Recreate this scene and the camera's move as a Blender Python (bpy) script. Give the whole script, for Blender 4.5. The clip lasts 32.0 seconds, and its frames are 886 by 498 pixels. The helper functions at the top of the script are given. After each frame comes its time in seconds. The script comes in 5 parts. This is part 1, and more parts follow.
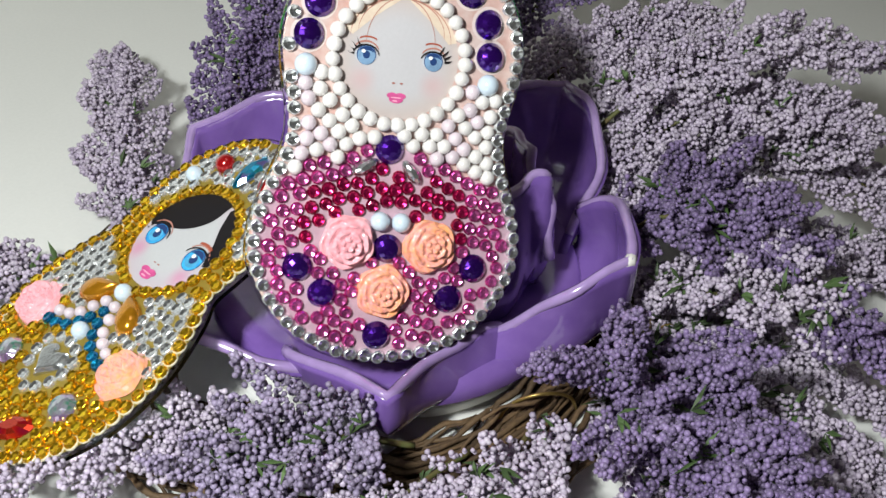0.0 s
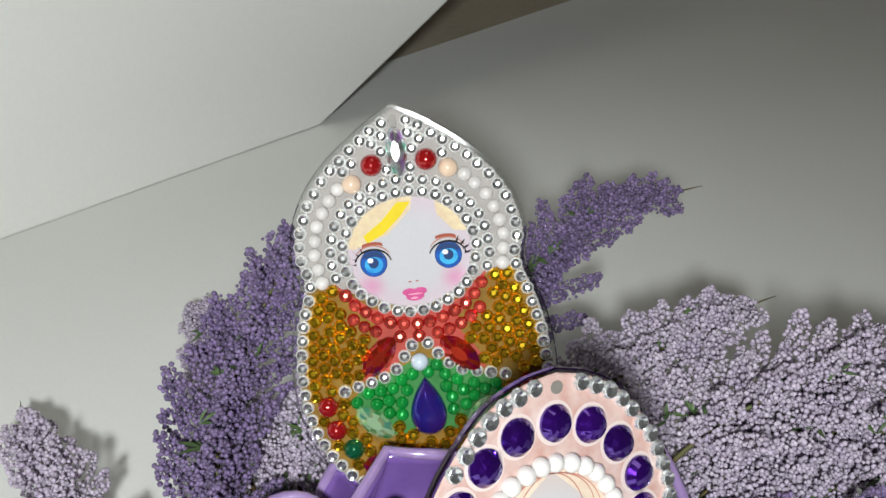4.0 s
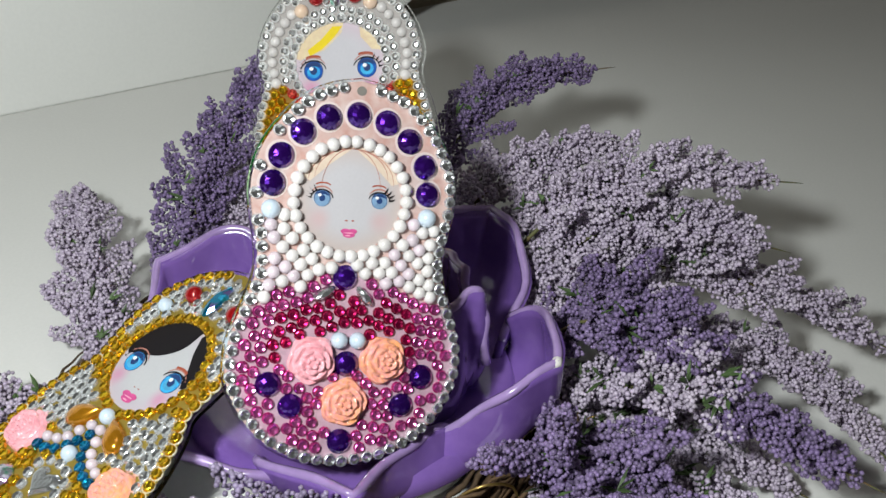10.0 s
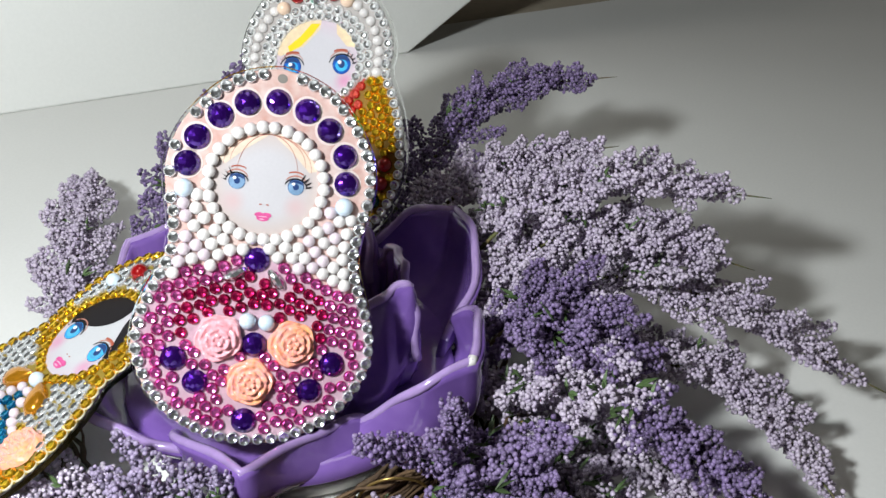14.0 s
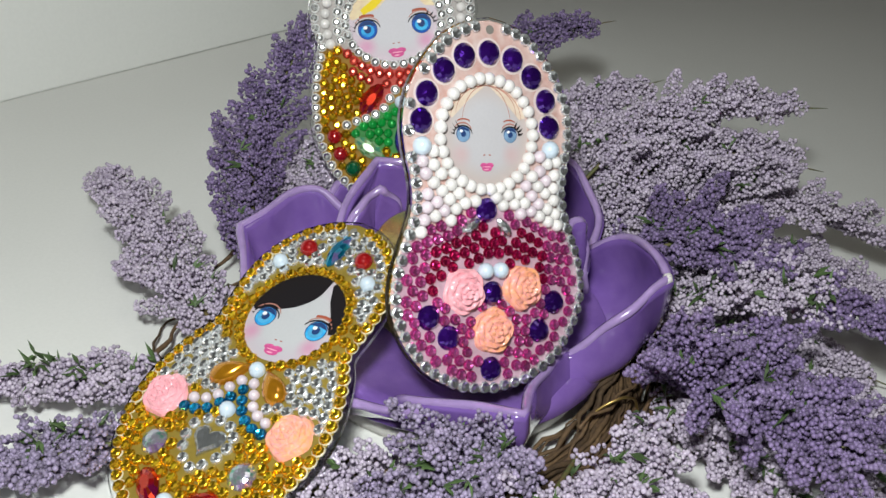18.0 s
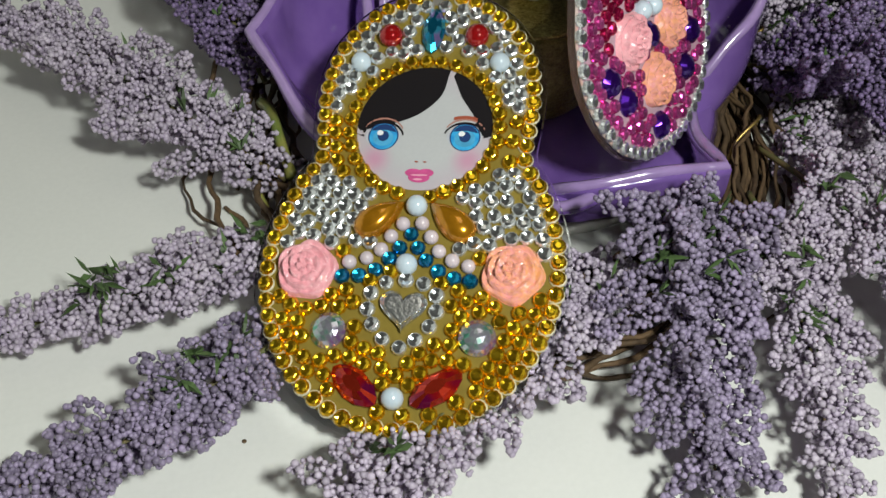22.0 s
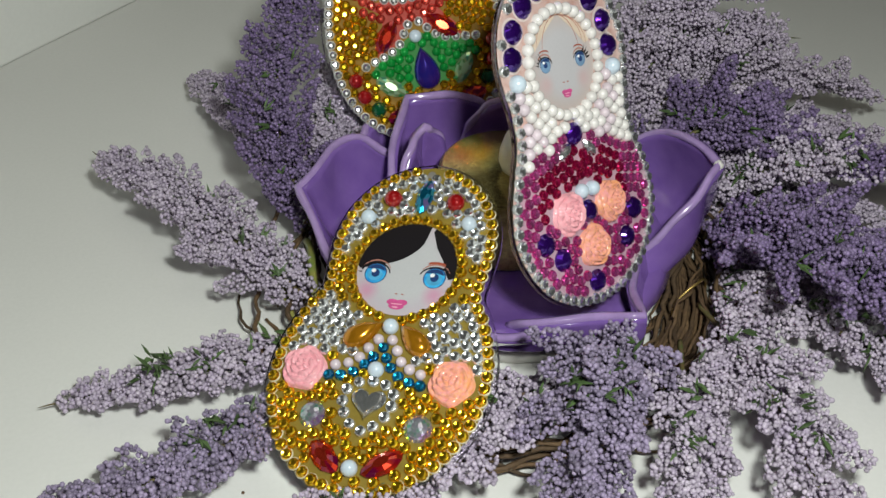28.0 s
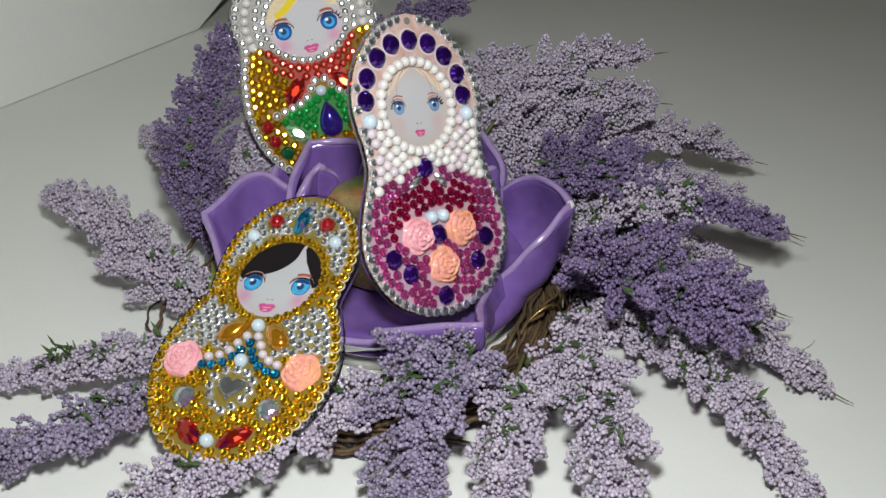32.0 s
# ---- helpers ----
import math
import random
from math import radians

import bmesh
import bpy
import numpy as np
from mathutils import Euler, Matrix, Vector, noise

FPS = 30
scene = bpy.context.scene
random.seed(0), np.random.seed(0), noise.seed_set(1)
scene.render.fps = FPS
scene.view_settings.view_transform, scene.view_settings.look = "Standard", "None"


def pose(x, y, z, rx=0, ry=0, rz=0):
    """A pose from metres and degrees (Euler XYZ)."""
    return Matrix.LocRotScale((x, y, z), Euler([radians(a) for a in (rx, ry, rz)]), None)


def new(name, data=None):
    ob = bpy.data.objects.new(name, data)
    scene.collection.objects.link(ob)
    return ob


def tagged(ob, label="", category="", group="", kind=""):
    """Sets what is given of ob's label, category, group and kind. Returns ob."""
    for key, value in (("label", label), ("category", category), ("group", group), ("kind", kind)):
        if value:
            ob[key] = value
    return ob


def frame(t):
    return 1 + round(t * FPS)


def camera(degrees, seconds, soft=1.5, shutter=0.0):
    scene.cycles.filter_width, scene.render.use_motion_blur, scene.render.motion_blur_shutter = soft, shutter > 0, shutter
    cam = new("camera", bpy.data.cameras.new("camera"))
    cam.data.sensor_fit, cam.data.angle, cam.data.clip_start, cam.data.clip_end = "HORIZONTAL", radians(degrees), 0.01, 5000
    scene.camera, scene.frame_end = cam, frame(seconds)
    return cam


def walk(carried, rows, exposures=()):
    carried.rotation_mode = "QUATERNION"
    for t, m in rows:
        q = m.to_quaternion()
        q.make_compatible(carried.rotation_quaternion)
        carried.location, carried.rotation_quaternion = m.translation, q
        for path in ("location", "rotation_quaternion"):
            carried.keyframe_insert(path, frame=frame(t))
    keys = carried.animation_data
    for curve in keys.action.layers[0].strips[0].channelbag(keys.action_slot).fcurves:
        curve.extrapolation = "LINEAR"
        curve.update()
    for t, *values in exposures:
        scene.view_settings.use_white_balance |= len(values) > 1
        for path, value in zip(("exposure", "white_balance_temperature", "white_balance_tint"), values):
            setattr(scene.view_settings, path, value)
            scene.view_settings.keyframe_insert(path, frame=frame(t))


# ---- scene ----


# ---- camera ----
PATH = [
    (0, 0.0642, -0.1680, 0.1636, 50.11, -2.29, 19.07),
    (0.5, 0.0692, -0.1633, 0.1711, 50.73, -1.92, 20.65),
    (1, 0.0704, -0.1520, 0.1783, 50.87, -1.36, 21.18),
    (1.5, 0.0676, -0.1459, 0.1860, 51.48, -1.56, 20.10),
    (2, 0.0588, -0.1431, 0.1934, 52.57, -2.46, 17.70),
    (2.5, 0.0467, -0.1360, 0.1980, 53.87, -2.46, 15.16),
    (4.5, -0.0256, -0.1032, 0.1845, 54.48, -4.63, -0.30),
    (5, -0.0384, -0.1024, 0.1796, 54.12, -5.58, -3.86),
    (5.5, -0.0509, -0.1037, 0.1725, 53.24, -5.45, -4.93),
    (6, -0.0485, -0.1072, 0.1688, 52.63, -5.47, -4.67),
    (6.5, -0.0390, -0.1098, 0.1705, 52.49, -5.26, -4.13),
    (7, -0.0290, -0.1122, 0.1725, 52.84, -4.86, -2.94),
    (7.5, -0.0149, -0.1145, 0.1755, 52.93, -4.09, -0.01),
    (8, 0.0053, -0.1242, 0.1797, 53.79, -3.60, 3.57),
    (8.5, 0.0232, -0.1480, 0.1811, 55.08, -3.30, 7.01),
    (9, 0.0317, -0.1726, 0.1818, 55.76, -3.24, 9.39),
    (9.5, 0.0483, -0.1841, 0.1812, 55.82, -2.87, 11.39),
    (10, 0.0647, -0.1899, 0.1840, 56.03, -2.67, 13.83),
    (10.5, 0.0852, -0.1977, 0.1850, 56.20, -1.61, 19.06),
    (11, 0.1032, -0.1938, 0.1835, 56.38, -0.82, 24.75),
    (11.5, 0.1108, -0.1823, 0.1802, 56.91, -0.53, 29.04),
    (12, 0.1152, -0.1663, 0.1750, 56.30, -0.54, 29.59),
    (12.5, 0.1195, -0.1581, 0.1727, 56.05, -0.54, 27.63),
    (13, 0.1236, -0.1582, 0.1742, 56.40, -0.60, 24.88),
    (13.5, 0.1186, -0.1691, 0.1784, 56.84, -0.76, 23.37),
    (14, 0.1137, -0.1786, 0.1798, 57.18, -1.12, 22.37),
    (14.5, 0.1031, -0.1889, 0.1810, 57.53, -1.63, 21.61),
    (16.5, 0.0511, -0.2060, 0.1851, 57.05, -2.90, 12.28),
    (17, 0.0351, -0.2103, 0.1782, 56.81, -3.40, 8.18),
    (17.5, 0.0146, -0.2139, 0.1744, 56.69, -3.96, 5.32),
    (18, -0.0005, -0.2163, 0.1715, 56.94, -4.09, 2.81),
    (18.5, -0.0158, -0.2229, 0.1714, 56.48, -4.21, -0.03),
    (19, -0.0385, -0.2224, 0.1636, 56.32, -4.26, -4.90),
    (19.5, -0.0562, -0.2251, 0.1550, 55.28, -4.72, -11.87),
    (20, -0.0739, -0.2197, 0.1497, 53.79, -4.96, -15.06),
    (20.5, -0.0807, -0.2012, 0.1485, 53.03, -5.09, -16.65),
    (21, -0.0917, -0.1892, 0.1407, 51.20, -3.75, -16.95),
    (21.5, -0.0923, -0.1787, 0.1443, 46.17, -2.96, -18.82),
    (22, -0.0863, -0.1618, 0.1461, 43.45, -3.70, -20.61),
    (22.5, -0.0785, -0.1471, 0.1430, 40.90, -4.05, -20.65),
    (23, -0.0679, -0.1415, 0.1377, 37.28, -4.31, -21.62),
    (23.5, -0.0747, -0.1338, 0.1424, 34.40, -4.07, -22.16),
    (24, -0.0804, -0.1279, 0.1471, 32.53, -3.93, -22.58),
    (24.5, -0.0750, -0.1225, 0.1519, 32.95, -3.36, -22.79),
    (25, -0.0708, -0.1210, 0.1540, 33.79, -3.33, -23.19),
    (25.5, -0.0700, -0.1231, 0.1538, 34.45, -3.62, -23.55),
    (26, -0.0723, -0.1282, 0.1554, 35.88, -3.80, -23.67),
    (26.5, -0.0738, -0.1430, 0.1597, 41.61, -4.25, -22.49),
    (28.5, -0.0525, -0.2323, 0.1920, 52.46, -0.41, -7.18),
    (29, -0.0350, -0.2464, 0.1995, 53.74, 0.09, -3.11),
    (29.5, -0.0202, -0.2564, 0.2035, 54.78, 0.48, 0.73),
    (30, -0.0001, -0.2612, 0.1987, 54.90, 0.12, 3.04),
    (30.5, 0.0164, -0.2523, 0.1943, 54.05, -0.99, 2.29),
    (31, 0.0182, -0.2468, 0.1933, 54.75, -1.45, -3.05),
    (31.5, -0.0070, -0.2560, 0.1922, 55.69, -1.19, -7.34),
    (32, -0.0289, -0.2616, 0.1912, 56.41, -1.70, -8.96),
]
cam = camera(47.4, 32.0, soft=1.5)
# the clip's own exposure drifts as the bright card and the dark bowl fill its view
EXPOSURE = [(0, 0.15, 6500, 10), (2.5, 0.15, 6500, 10), (5, 0.28, 6420, 11), (7, 0.1, 6450, 11), (8, -0.05, 6500, 10), (9, -0.12, 6500, 10), (10.5, 0.14, 6350, 11), (12.5, 0.36, 6280, 12), (14.5, 0.4, 6320, 12),
            (17, 0.08, 6450, 10), (19.5, -0.18, 6500, 10), (20.2, -0.24, 6550, 9), (21, -0.12, 6600, 8), (22, -0.42, 6700, 6), (23, -0.36, 6700, 6), (24, -0.24, 6900, 2), (26.5, -0.28, 7000, 0), (28.5, -0.38, 6550, 9), (30, -0.37, 6500, 10), (31, -0.2, 6500, 10), (32, -0.3, 6500, 10)]
walk(cam, [(t, pose(x, y, z, rx, ry, rz)) for t, x, y, z, rx, ry, rz in PATH], EXPOSURE)

# ---- light: a small camera flash in a dark room, and an added fill ----
world = bpy.data.worlds.new("room_glow")
scene.world = world
world.use_nodes = True
world.node_tree.nodes["Background"].inputs[0].default_value = (0.8, 0.85, 1.0, 1)
world.node_tree.nodes["Background"].inputs[1].default_value = 0.012
flash = new("flash_lamp", bpy.data.lights.new("flash_lamp", "POINT"))
flash.data.energy = 4.15
flash.data.shadow_soft_size = 0.015
flash.data.color = (0.94, 0.99, 0.96)
flash.location = (-0.022, -0.213, 0.243)
# added fill with no real source, to lift the shadows
fill_glow = new("shadow_fill", bpy.data.lights.new("shadow_fill", "AREA"))
fill_glow.data.energy = 1.2
fill_glow.data.size = 0.5
fill_glow.data.color = (1.0, 0.93, 0.82)
fill_glow.location = (0.1, 0.1, 1.6)

MM = 0.001


# ---- materials ----
def material(name, base, rough=0.5, metal=0.0, coat=0.0, spread=0.0, grain=400.0, mottle=60.0,
             bump=0.0, tint=None, island=0.0, each=0.0, sheen=0.0, transmit=0.0, ior=1.5, spec=0.5):
    """A surface with colour variation at two scales, fine relief, and a shift for each object or each loose piece."""
    m = bpy.data.materials.new(name)
    m.use_nodes = True
    nt = m.node_tree
    n, l = nt.nodes, nt.links
    b = n["Principled BSDF"]
    b.inputs["Roughness"].default_value = rough
    b.inputs["Metallic"].default_value = metal
    b.inputs["Coat Weight"].default_value = coat
    b.inputs["Coat Roughness"].default_value = 0.04
    b.inputs["Sheen Weight"].default_value = sheen
    b.inputs["Transmission Weight"].default_value = transmit
    b.inputs["IOR"].default_value = ior
    b.inputs["Specular IOR Level"].default_value = spec
    co = n.new("ShaderNodeTexCoord")
    fine = n.new("ShaderNodeTexNoise")
    fine.inputs["Scale"].default_value = grain
    fine.inputs["Detail"].default_value = 4
    broad = n.new("ShaderNodeTexNoise")
    broad.inputs["Scale"].default_value = mottle
    broad.inputs["Detail"].default_value = 3
    l.new(co.outputs["Object"], fine.inputs["Vector"])
    l.new(co.outputs["Object"], broad.inputs["Vector"])
    both = n.new("ShaderNodeMath")
    both.operation = "ADD"
    l.new(fine.outputs["Fac"], both.inputs[0])
    l.new(broad.outputs["Fac"], both.inputs[1])
    fac = both.outputs[0]
    amount = spread
    total = n.new("ShaderNodeMapRange")
    total.inputs["From Min"].default_value = 0.7
    total.inputs["From Max"].default_value = 1.3
    l.new(fac, total.inputs["Value"])
    mix = n.new("ShaderNodeMix")
    mix.data_type = "RGBA"
    other = tint or [c * (1 - amount) for c in base]
    mix.inputs["A"].default_value = (*base, 1)
    mix.inputs["B"].default_value = (*other, 1)
    l.new(total.outputs["Result"], mix.inputs["Factor"])
    colour = mix.outputs["Result"]
    if island or each:
        if island:
            src = n.new("ShaderNodeNewGeometry").outputs["Random Per Island"]
        else:
            src = n.new("ShaderNodeObjectInfo").outputs["Random"]
        shift = n.new("ShaderNodeMapRange")
        shift.inputs["To Min"].default_value = 1 - (island or each)
        shift.inputs["To Max"].default_value = 1 + (island or each)
        l.new(src, shift.inputs["Value"])
        hsv = n.new("ShaderNodeHueSaturation")
        l.new(shift.outputs["Result"], hsv.inputs["Value"])
        l.new(colour, hsv.inputs["Color"])
        colour = hsv.outputs["Color"]
    l.new(colour, b.inputs["Base Color"])
    if bump:
        bm = n.new("ShaderNodeBump")
        bm.inputs["Strength"].default_value = bump
        bm.inputs["Distance"].default_value = 0.0004
        l.new(fine.outputs["Fac"], bm.inputs["Height"])
        l.new(bm.outputs["Normal"], b.inputs["Normal"])
        if coat > 0.9:
            l.new(bm.outputs["Normal"], b.inputs["Coat Normal"])
    return m


def shimmer(name, first, second, third, rough=0.12, metal=0.6, scale=260.0):
    """A film of shifting colour, as on stones with a rainbow coating."""
    m = material(name, first, rough, metal, coat=0.6)
    n, l = m.node_tree.nodes, m.node_tree.links
    co = n.new("ShaderNodeTexCoord")
    vo = n.new("ShaderNodeTexNoise")
    vo.inputs["Scale"].default_value = scale
    ramp = n.new("ShaderNodeValToRGB")
    ramp.color_ramp.elements[0].position, ramp.color_ramp.elements[0].color = 0.38, (*first, 1)
    ramp.color_ramp.elements[1].position, ramp.color_ramp.elements[1].color = 0.62, (*third, 1)
    mid = ramp.color_ramp.elements.new(0.5)
    mid.color = (*second, 1)
    l.new(co.outputs["Object"], vo.inputs["Vector"])
    l.new(vo.outputs["Fac"], ramp.inputs["Fac"])
    l.new(ramp.outputs["Color"], n["Principled BSDF"].inputs["Base Color"])
    return m


M_PAPER = material("white_board", (0.79, 0.785, 0.76), 0.42, spread=0.05, grain=900, mottle=14, bump=0.03)
M_CARD = material("white_card", (0.82, 0.82, 0.79), 0.45, spread=0.04, grain=700, mottle=10, bump=0.03)
M_BEIGE = material("beige_tabletop", (0.46, 0.40, 0.31), 0.5, spread=0.18, grain=300, mottle=20, bump=0.05)
M_WALL = material("room_paint", (0.42, 0.40, 0.36), 0.8, spread=0.08, grain=60, mottle=2, bump=0.05)
M_FLOOR = material("room_floor", (0.16, 0.11, 0.07), 0.6, spread=0.3, grain=30, mottle=3, bump=0.05)
M_GLAZE = material("purple_glaze", (0.15, 0.075, 0.31), 0.16, coat=1.0, spread=0.3, grain=160, mottle=45,
                   tint=(0.22, 0.12, 0.40), bump=0.02)
M_RIM = material("lilac_glaze_rim", (0.40, 0.27, 0.56), 0.18, coat=1.0, spread=0.25, grain=300, mottle=90)
M_FOOT = material("white_unglazed_foot", (0.72, 0.69, 0.66), 0.5, spread=0.12, grain=500, mottle=60, bump=0.1)
M_VINE = material("brown_vine_bark", (0.062, 0.036, 0.019), 0.75, spread=0.5, grain=900, mottle=90, bump=0.6,
                  tint=(0.135, 0.08, 0.038), each=0.35)
M_STEM = material("green_stem", (0.085, 0.12, 0.035), 0.6, spread=0.4, grain=600, mottle=80, tint=(0.16, 0.09, 0.04))
M_LEAF = material("green_leaf", (0.085, 0.14, 0.05), 0.55, spread=0.4, grain=700, mottle=120, island=0.35)
M_MID = material("dusky_violet_foam", (0.225, 0.185, 0.285), 0.45, spread=0.2, grain=900, mottle=110,
                 tint=(0.30, 0.24, 0.37), island=0.45, bump=0.15, sheen=0.1)
M_DARK = material("dark_violet_foam", (0.132, 0.086, 0.205), 0.45, spread=0.2, grain=900, mottle=110,
                  tint=(0.22, 0.16, 0.30), island=0.45, bump=0.15, sheen=0.1)
M_LIGHT = material("pale_lilac_foam", (0.525, 0.460, 0.545), 0.48, spread=0.2, grain=900, mottle=150,
                   tint=(0.395, 0.325, 0.445), island=0.27, bump=0.15)
M_ACRYL = material("clear_acrylic_edge", (0.93, 0.94, 0.93), 0.06, spread=0.05, grain=700, mottle=120, transmit=1.0, ior=1.25)
M_BLUSH = material("blush_print", (0.50, 0.29, 0.25), 0.6, coat=0.0, spec=0.12, spread=0.15, grain=500, mottle=140, tint=(0.60, 0.47, 0.44))
M_YELLOW = material("yellow_print", (0.25, 0.18, 0.035), 0.6, coat=0.0, spec=0.12, spread=0.2, grain=500, mottle=110)
M_CREAM = material("cream_print", (0.40, 0.37, 0.355), 0.6, coat=0.0, spec=0.12, spread=0.12, grain=500, mottle=110)


def oval_print(name, base, edge, blush, blush_at, spread=0.16):
    """A pale print that warms towards its rim, with two soft rosy spots (places in the oval, 0 to 1)."""
    m = material(name, base, 0.5, spec=0.25, spread=0.05, grain=1500, mottle=100)
    n, l = m.node_tree.nodes, m.node_tree.links
    shader = n["Principled BSDF"]
    colour = shader.inputs["Base Color"].links[0].from_socket
    co = n.new("ShaderNodeTexCoord")
    for (u, v), near, far, tone in [((0.5, 0.5), 0.26, 0.52, edge)] + [(q, spread, 0.0, blush) for q in blush_at]:
        flat = n.new("ShaderNodeVectorMath")
        flat.operation = "MULTIPLY"
        flat.inputs[1].default_value = (1, 1, 0)
        l.new(co.outputs["Generated"], flat.inputs[0])
        dist = n.new("ShaderNodeVectorMath")
        dist.operation = "DISTANCE"
        dist.inputs[1].default_value = (u, v, 0)
        l.new(flat.outputs["Vector"], dist.inputs[0])
        amount = n.new("ShaderNodeMapRange")
        amount.interpolation_type = "SMOOTHSTEP"
        amount.inputs["From Min"].default_value = near
        amount.inputs["From Max"].default_value = far
        l.new(dist.outputs["Value"], amount.inputs["Value"])
        mix = n.new("ShaderNodeMix")
        mix.data_type = "RGBA"
        mix.inputs["B"].default_value = (*tone, 1)
        l.new(amount.outputs["Result"], mix.inputs["Factor"])
        l.new(colour, mix.inputs["A"])
        colour = mix.outputs["Result"]
    l.new(colour, shader.inputs["Base Color"])
    return m


M_SKIN = {
    "parted": oval_print("pale_print", (0.52, 0.50, 0.525), (0.50, 0.42, 0.40), (0.54, 0.40, 0.41), ((0.2, 0.3), (0.8, 0.3))),
    "black": oval_print("pale_print", (0.52, 0.52, 0.54), (0.50, 0.44, 0.50), (0.56, 0.30, 0.42), ((0.16, 0.24), (0.84, 0.24))),
    "stripe": oval_print("pale_print", (0.53, 0.51, 0.545), (0.54, 0.44, 0.50), (0.58, 0.28, 0.42), ((0.16, 0.22), (0.84, 0.22)))}
M_CYAN = material("pale_blue_print", (0.10, 0.45, 0.77), 0.55, spec=0.12, spread=0.3, grain=900, mottle=500)
M_BLACK = material("black_print", (0.012, 0.010, 0.012), 0.55, coat=0.0, spec=0.12)
M_BLUE = material("blue_print", (0.02, 0.24, 0.62), 0.55, coat=0.0, spec=0.12, spread=0.5, grain=900, mottle=500, tint=(0.06, 0.45, 0.78))
M_ROYAL = material("royal_blue_print", (0.014, 0.11, 0.50), 0.55, coat=0.0, spec=0.12, spread=0.4, grain=900, mottle=500)
M_NAVY = material("navy_print", (0.02, 0.05, 0.16), 0.55, coat=0.0, spec=0.12)
M_GREYBLUE = material("greyblue_print", (0.22, 0.36, 0.55), 0.55, coat=0.0, spec=0.12, spread=0.3, grain=900, mottle=500)
M_WHITEP = material("white_print", (0.86, 0.86, 0.88), 0.55, coat=0.0, spec=0.12)
M_LIP = material("pink_print", (0.66, 0.10, 0.30), 0.55, coat=0.0, spec=0.12, spread=0.2, grain=900, mottle=400)
M_BROW = material("brown_print", (0.36, 0.085, 0.05), 0.55, coat=0.0, spec=0.12)
M_PALELIP = material("pale_pink_print", (0.80, 0.36, 0.50), 0.55, spec=0.12)
M_LID = material("fine_brown_print", (0.44, 0.20, 0.16), 0.55, coat=0.0, spec=0.12)
M_HAIR = material("yellow_stripe_print", (0.80, 0.60, 0.02), 0.55, coat=0.0, spec=0.12, spread=0.1)
M_BLOND = material("pale_blond_print", (0.74, 0.62, 0.40), 0.55, coat=0.0, spec=0.12, spread=0.2, grain=800, mottle=200, tint=(0.66, 0.50, 0.34))

# the silver stone again, whiter and rougher, for the silver ornament alone
G_PALESILVER = material("pale_silver_rim", (0.95, 0.95, 0.95), 0.32, 0.35, coat=0.5, each=0.08)
T_PALESILVER = material("pale_silver_foil", (0.92, 0.93, 0.94), 0.22, 0.95, each=0.1)
G_SILVER = material("silver_stone_rim", (0.86, 0.87, 0.88), 0.26, 0.75, coat=0.5, each=0.12)
T_SILVER = material("silver_stone_foil", (0.86, 0.88, 0.91), 0.13, 0.95, each=0.1)
G_GOLD = material("gold_stone_rim", (0.86, 0.50, 0.022), 0.24, 0.9, coat=0.35, each=0.2)
T_GOLD = material("gold_stone_foil", (0.98, 0.60, 0.03), 0.15, 0.95, each=0.25)
G_RED = material("coral_red_rim", (0.76, 0.035, 0.03), 0.2, 0.75, coat=0.6, each=0.22)
T_RED = material("coral_red_foil", (0.95, 0.12, 0.085), 0.24, 0.75, coat=0.3, each=0.3)
G_PINK = material("pink_stone_rim", (0.60, 0.06, 0.30), 0.2, 0.75, coat=0.5, each=0.25)
T_PINK = material("pink_stone_foil", (0.80, 0.16, 0.48), 0.22, 0.85, coat=0.3, each=0.3)
G_WINE = material("wine_red_rim", (0.36, 0.004, 0.06), 0.2, 0.75, coat=0.5, each=0.28)
T_WINE = material("wine_red_foil", (0.50, 0.01, 0.10), 0.22, 0.85, coat=0.3, each=0.3)
G_TEAL = material("blue_stone_rim", (0.004, 0.16, 0.36), 0.2, 0.75, coat=0.5, each=0.2)
T_TEAL = material("blue_stone_foil", (0.012, 0.34, 0.62), 0.22, 0.85, coat=0.3, each=0.3)
G_GREEN = material("green_stone", (0.006, 0.33, 0.05), 0.10, 0.35, coat=1.0, each=0.22)
G_PURPLE = material("purple_stone", (0.060, 0.006, 0.25), 0.18, 0.8, coat=1.0, each=0.25)
G_PEARL = material("white_pearl", (0.72, 0.685, 0.67), 0.22, coat=0.9, each=0.08)
G_ROSY = material("rosy_pearl", (0.66, 0.56, 0.615), 0.22, coat=0.8, each=0.08)
G_SKY = material("pale_blue_pearl", (0.58, 0.68, 0.78), 0.2, coat=0.8, each=0.06)
G_PEACH = material("peach_pearl", (0.84, 0.62, 0.46), 0.2, coat=0.8)
G_BALL = material("red_ball", (0.38, 0.008, 0.01), 0.10, 0.35, coat=1.0)
G_FOREST = material("dark_green_stone", (0.005, 0.12, 0.05), 0.1, 0.4, coat=1.0)
# paler facet colours: glints painted in as base colour
F_RUBY = material("ruby_glint", (0.72, 0.05, 0.02), 0.2, 0.85, coat=1.0)
F_LEAF = material("pale_green_glint", (0.45, 0.70, 0.42), 0.12, 0.5, coat=1.0)
G_MAGENTA = material("magenta_stone", (0.35, 0.006, 0.09), 0.08, 0.5, coat=1.0, spread=0.4, grain=700, mottle=300)
G_AMBER = material("amber_drop", (0.74, 0.31, 0.015), 0.18, 0.65, coat=1.0, spread=0.3, grain=700, mottle=250)
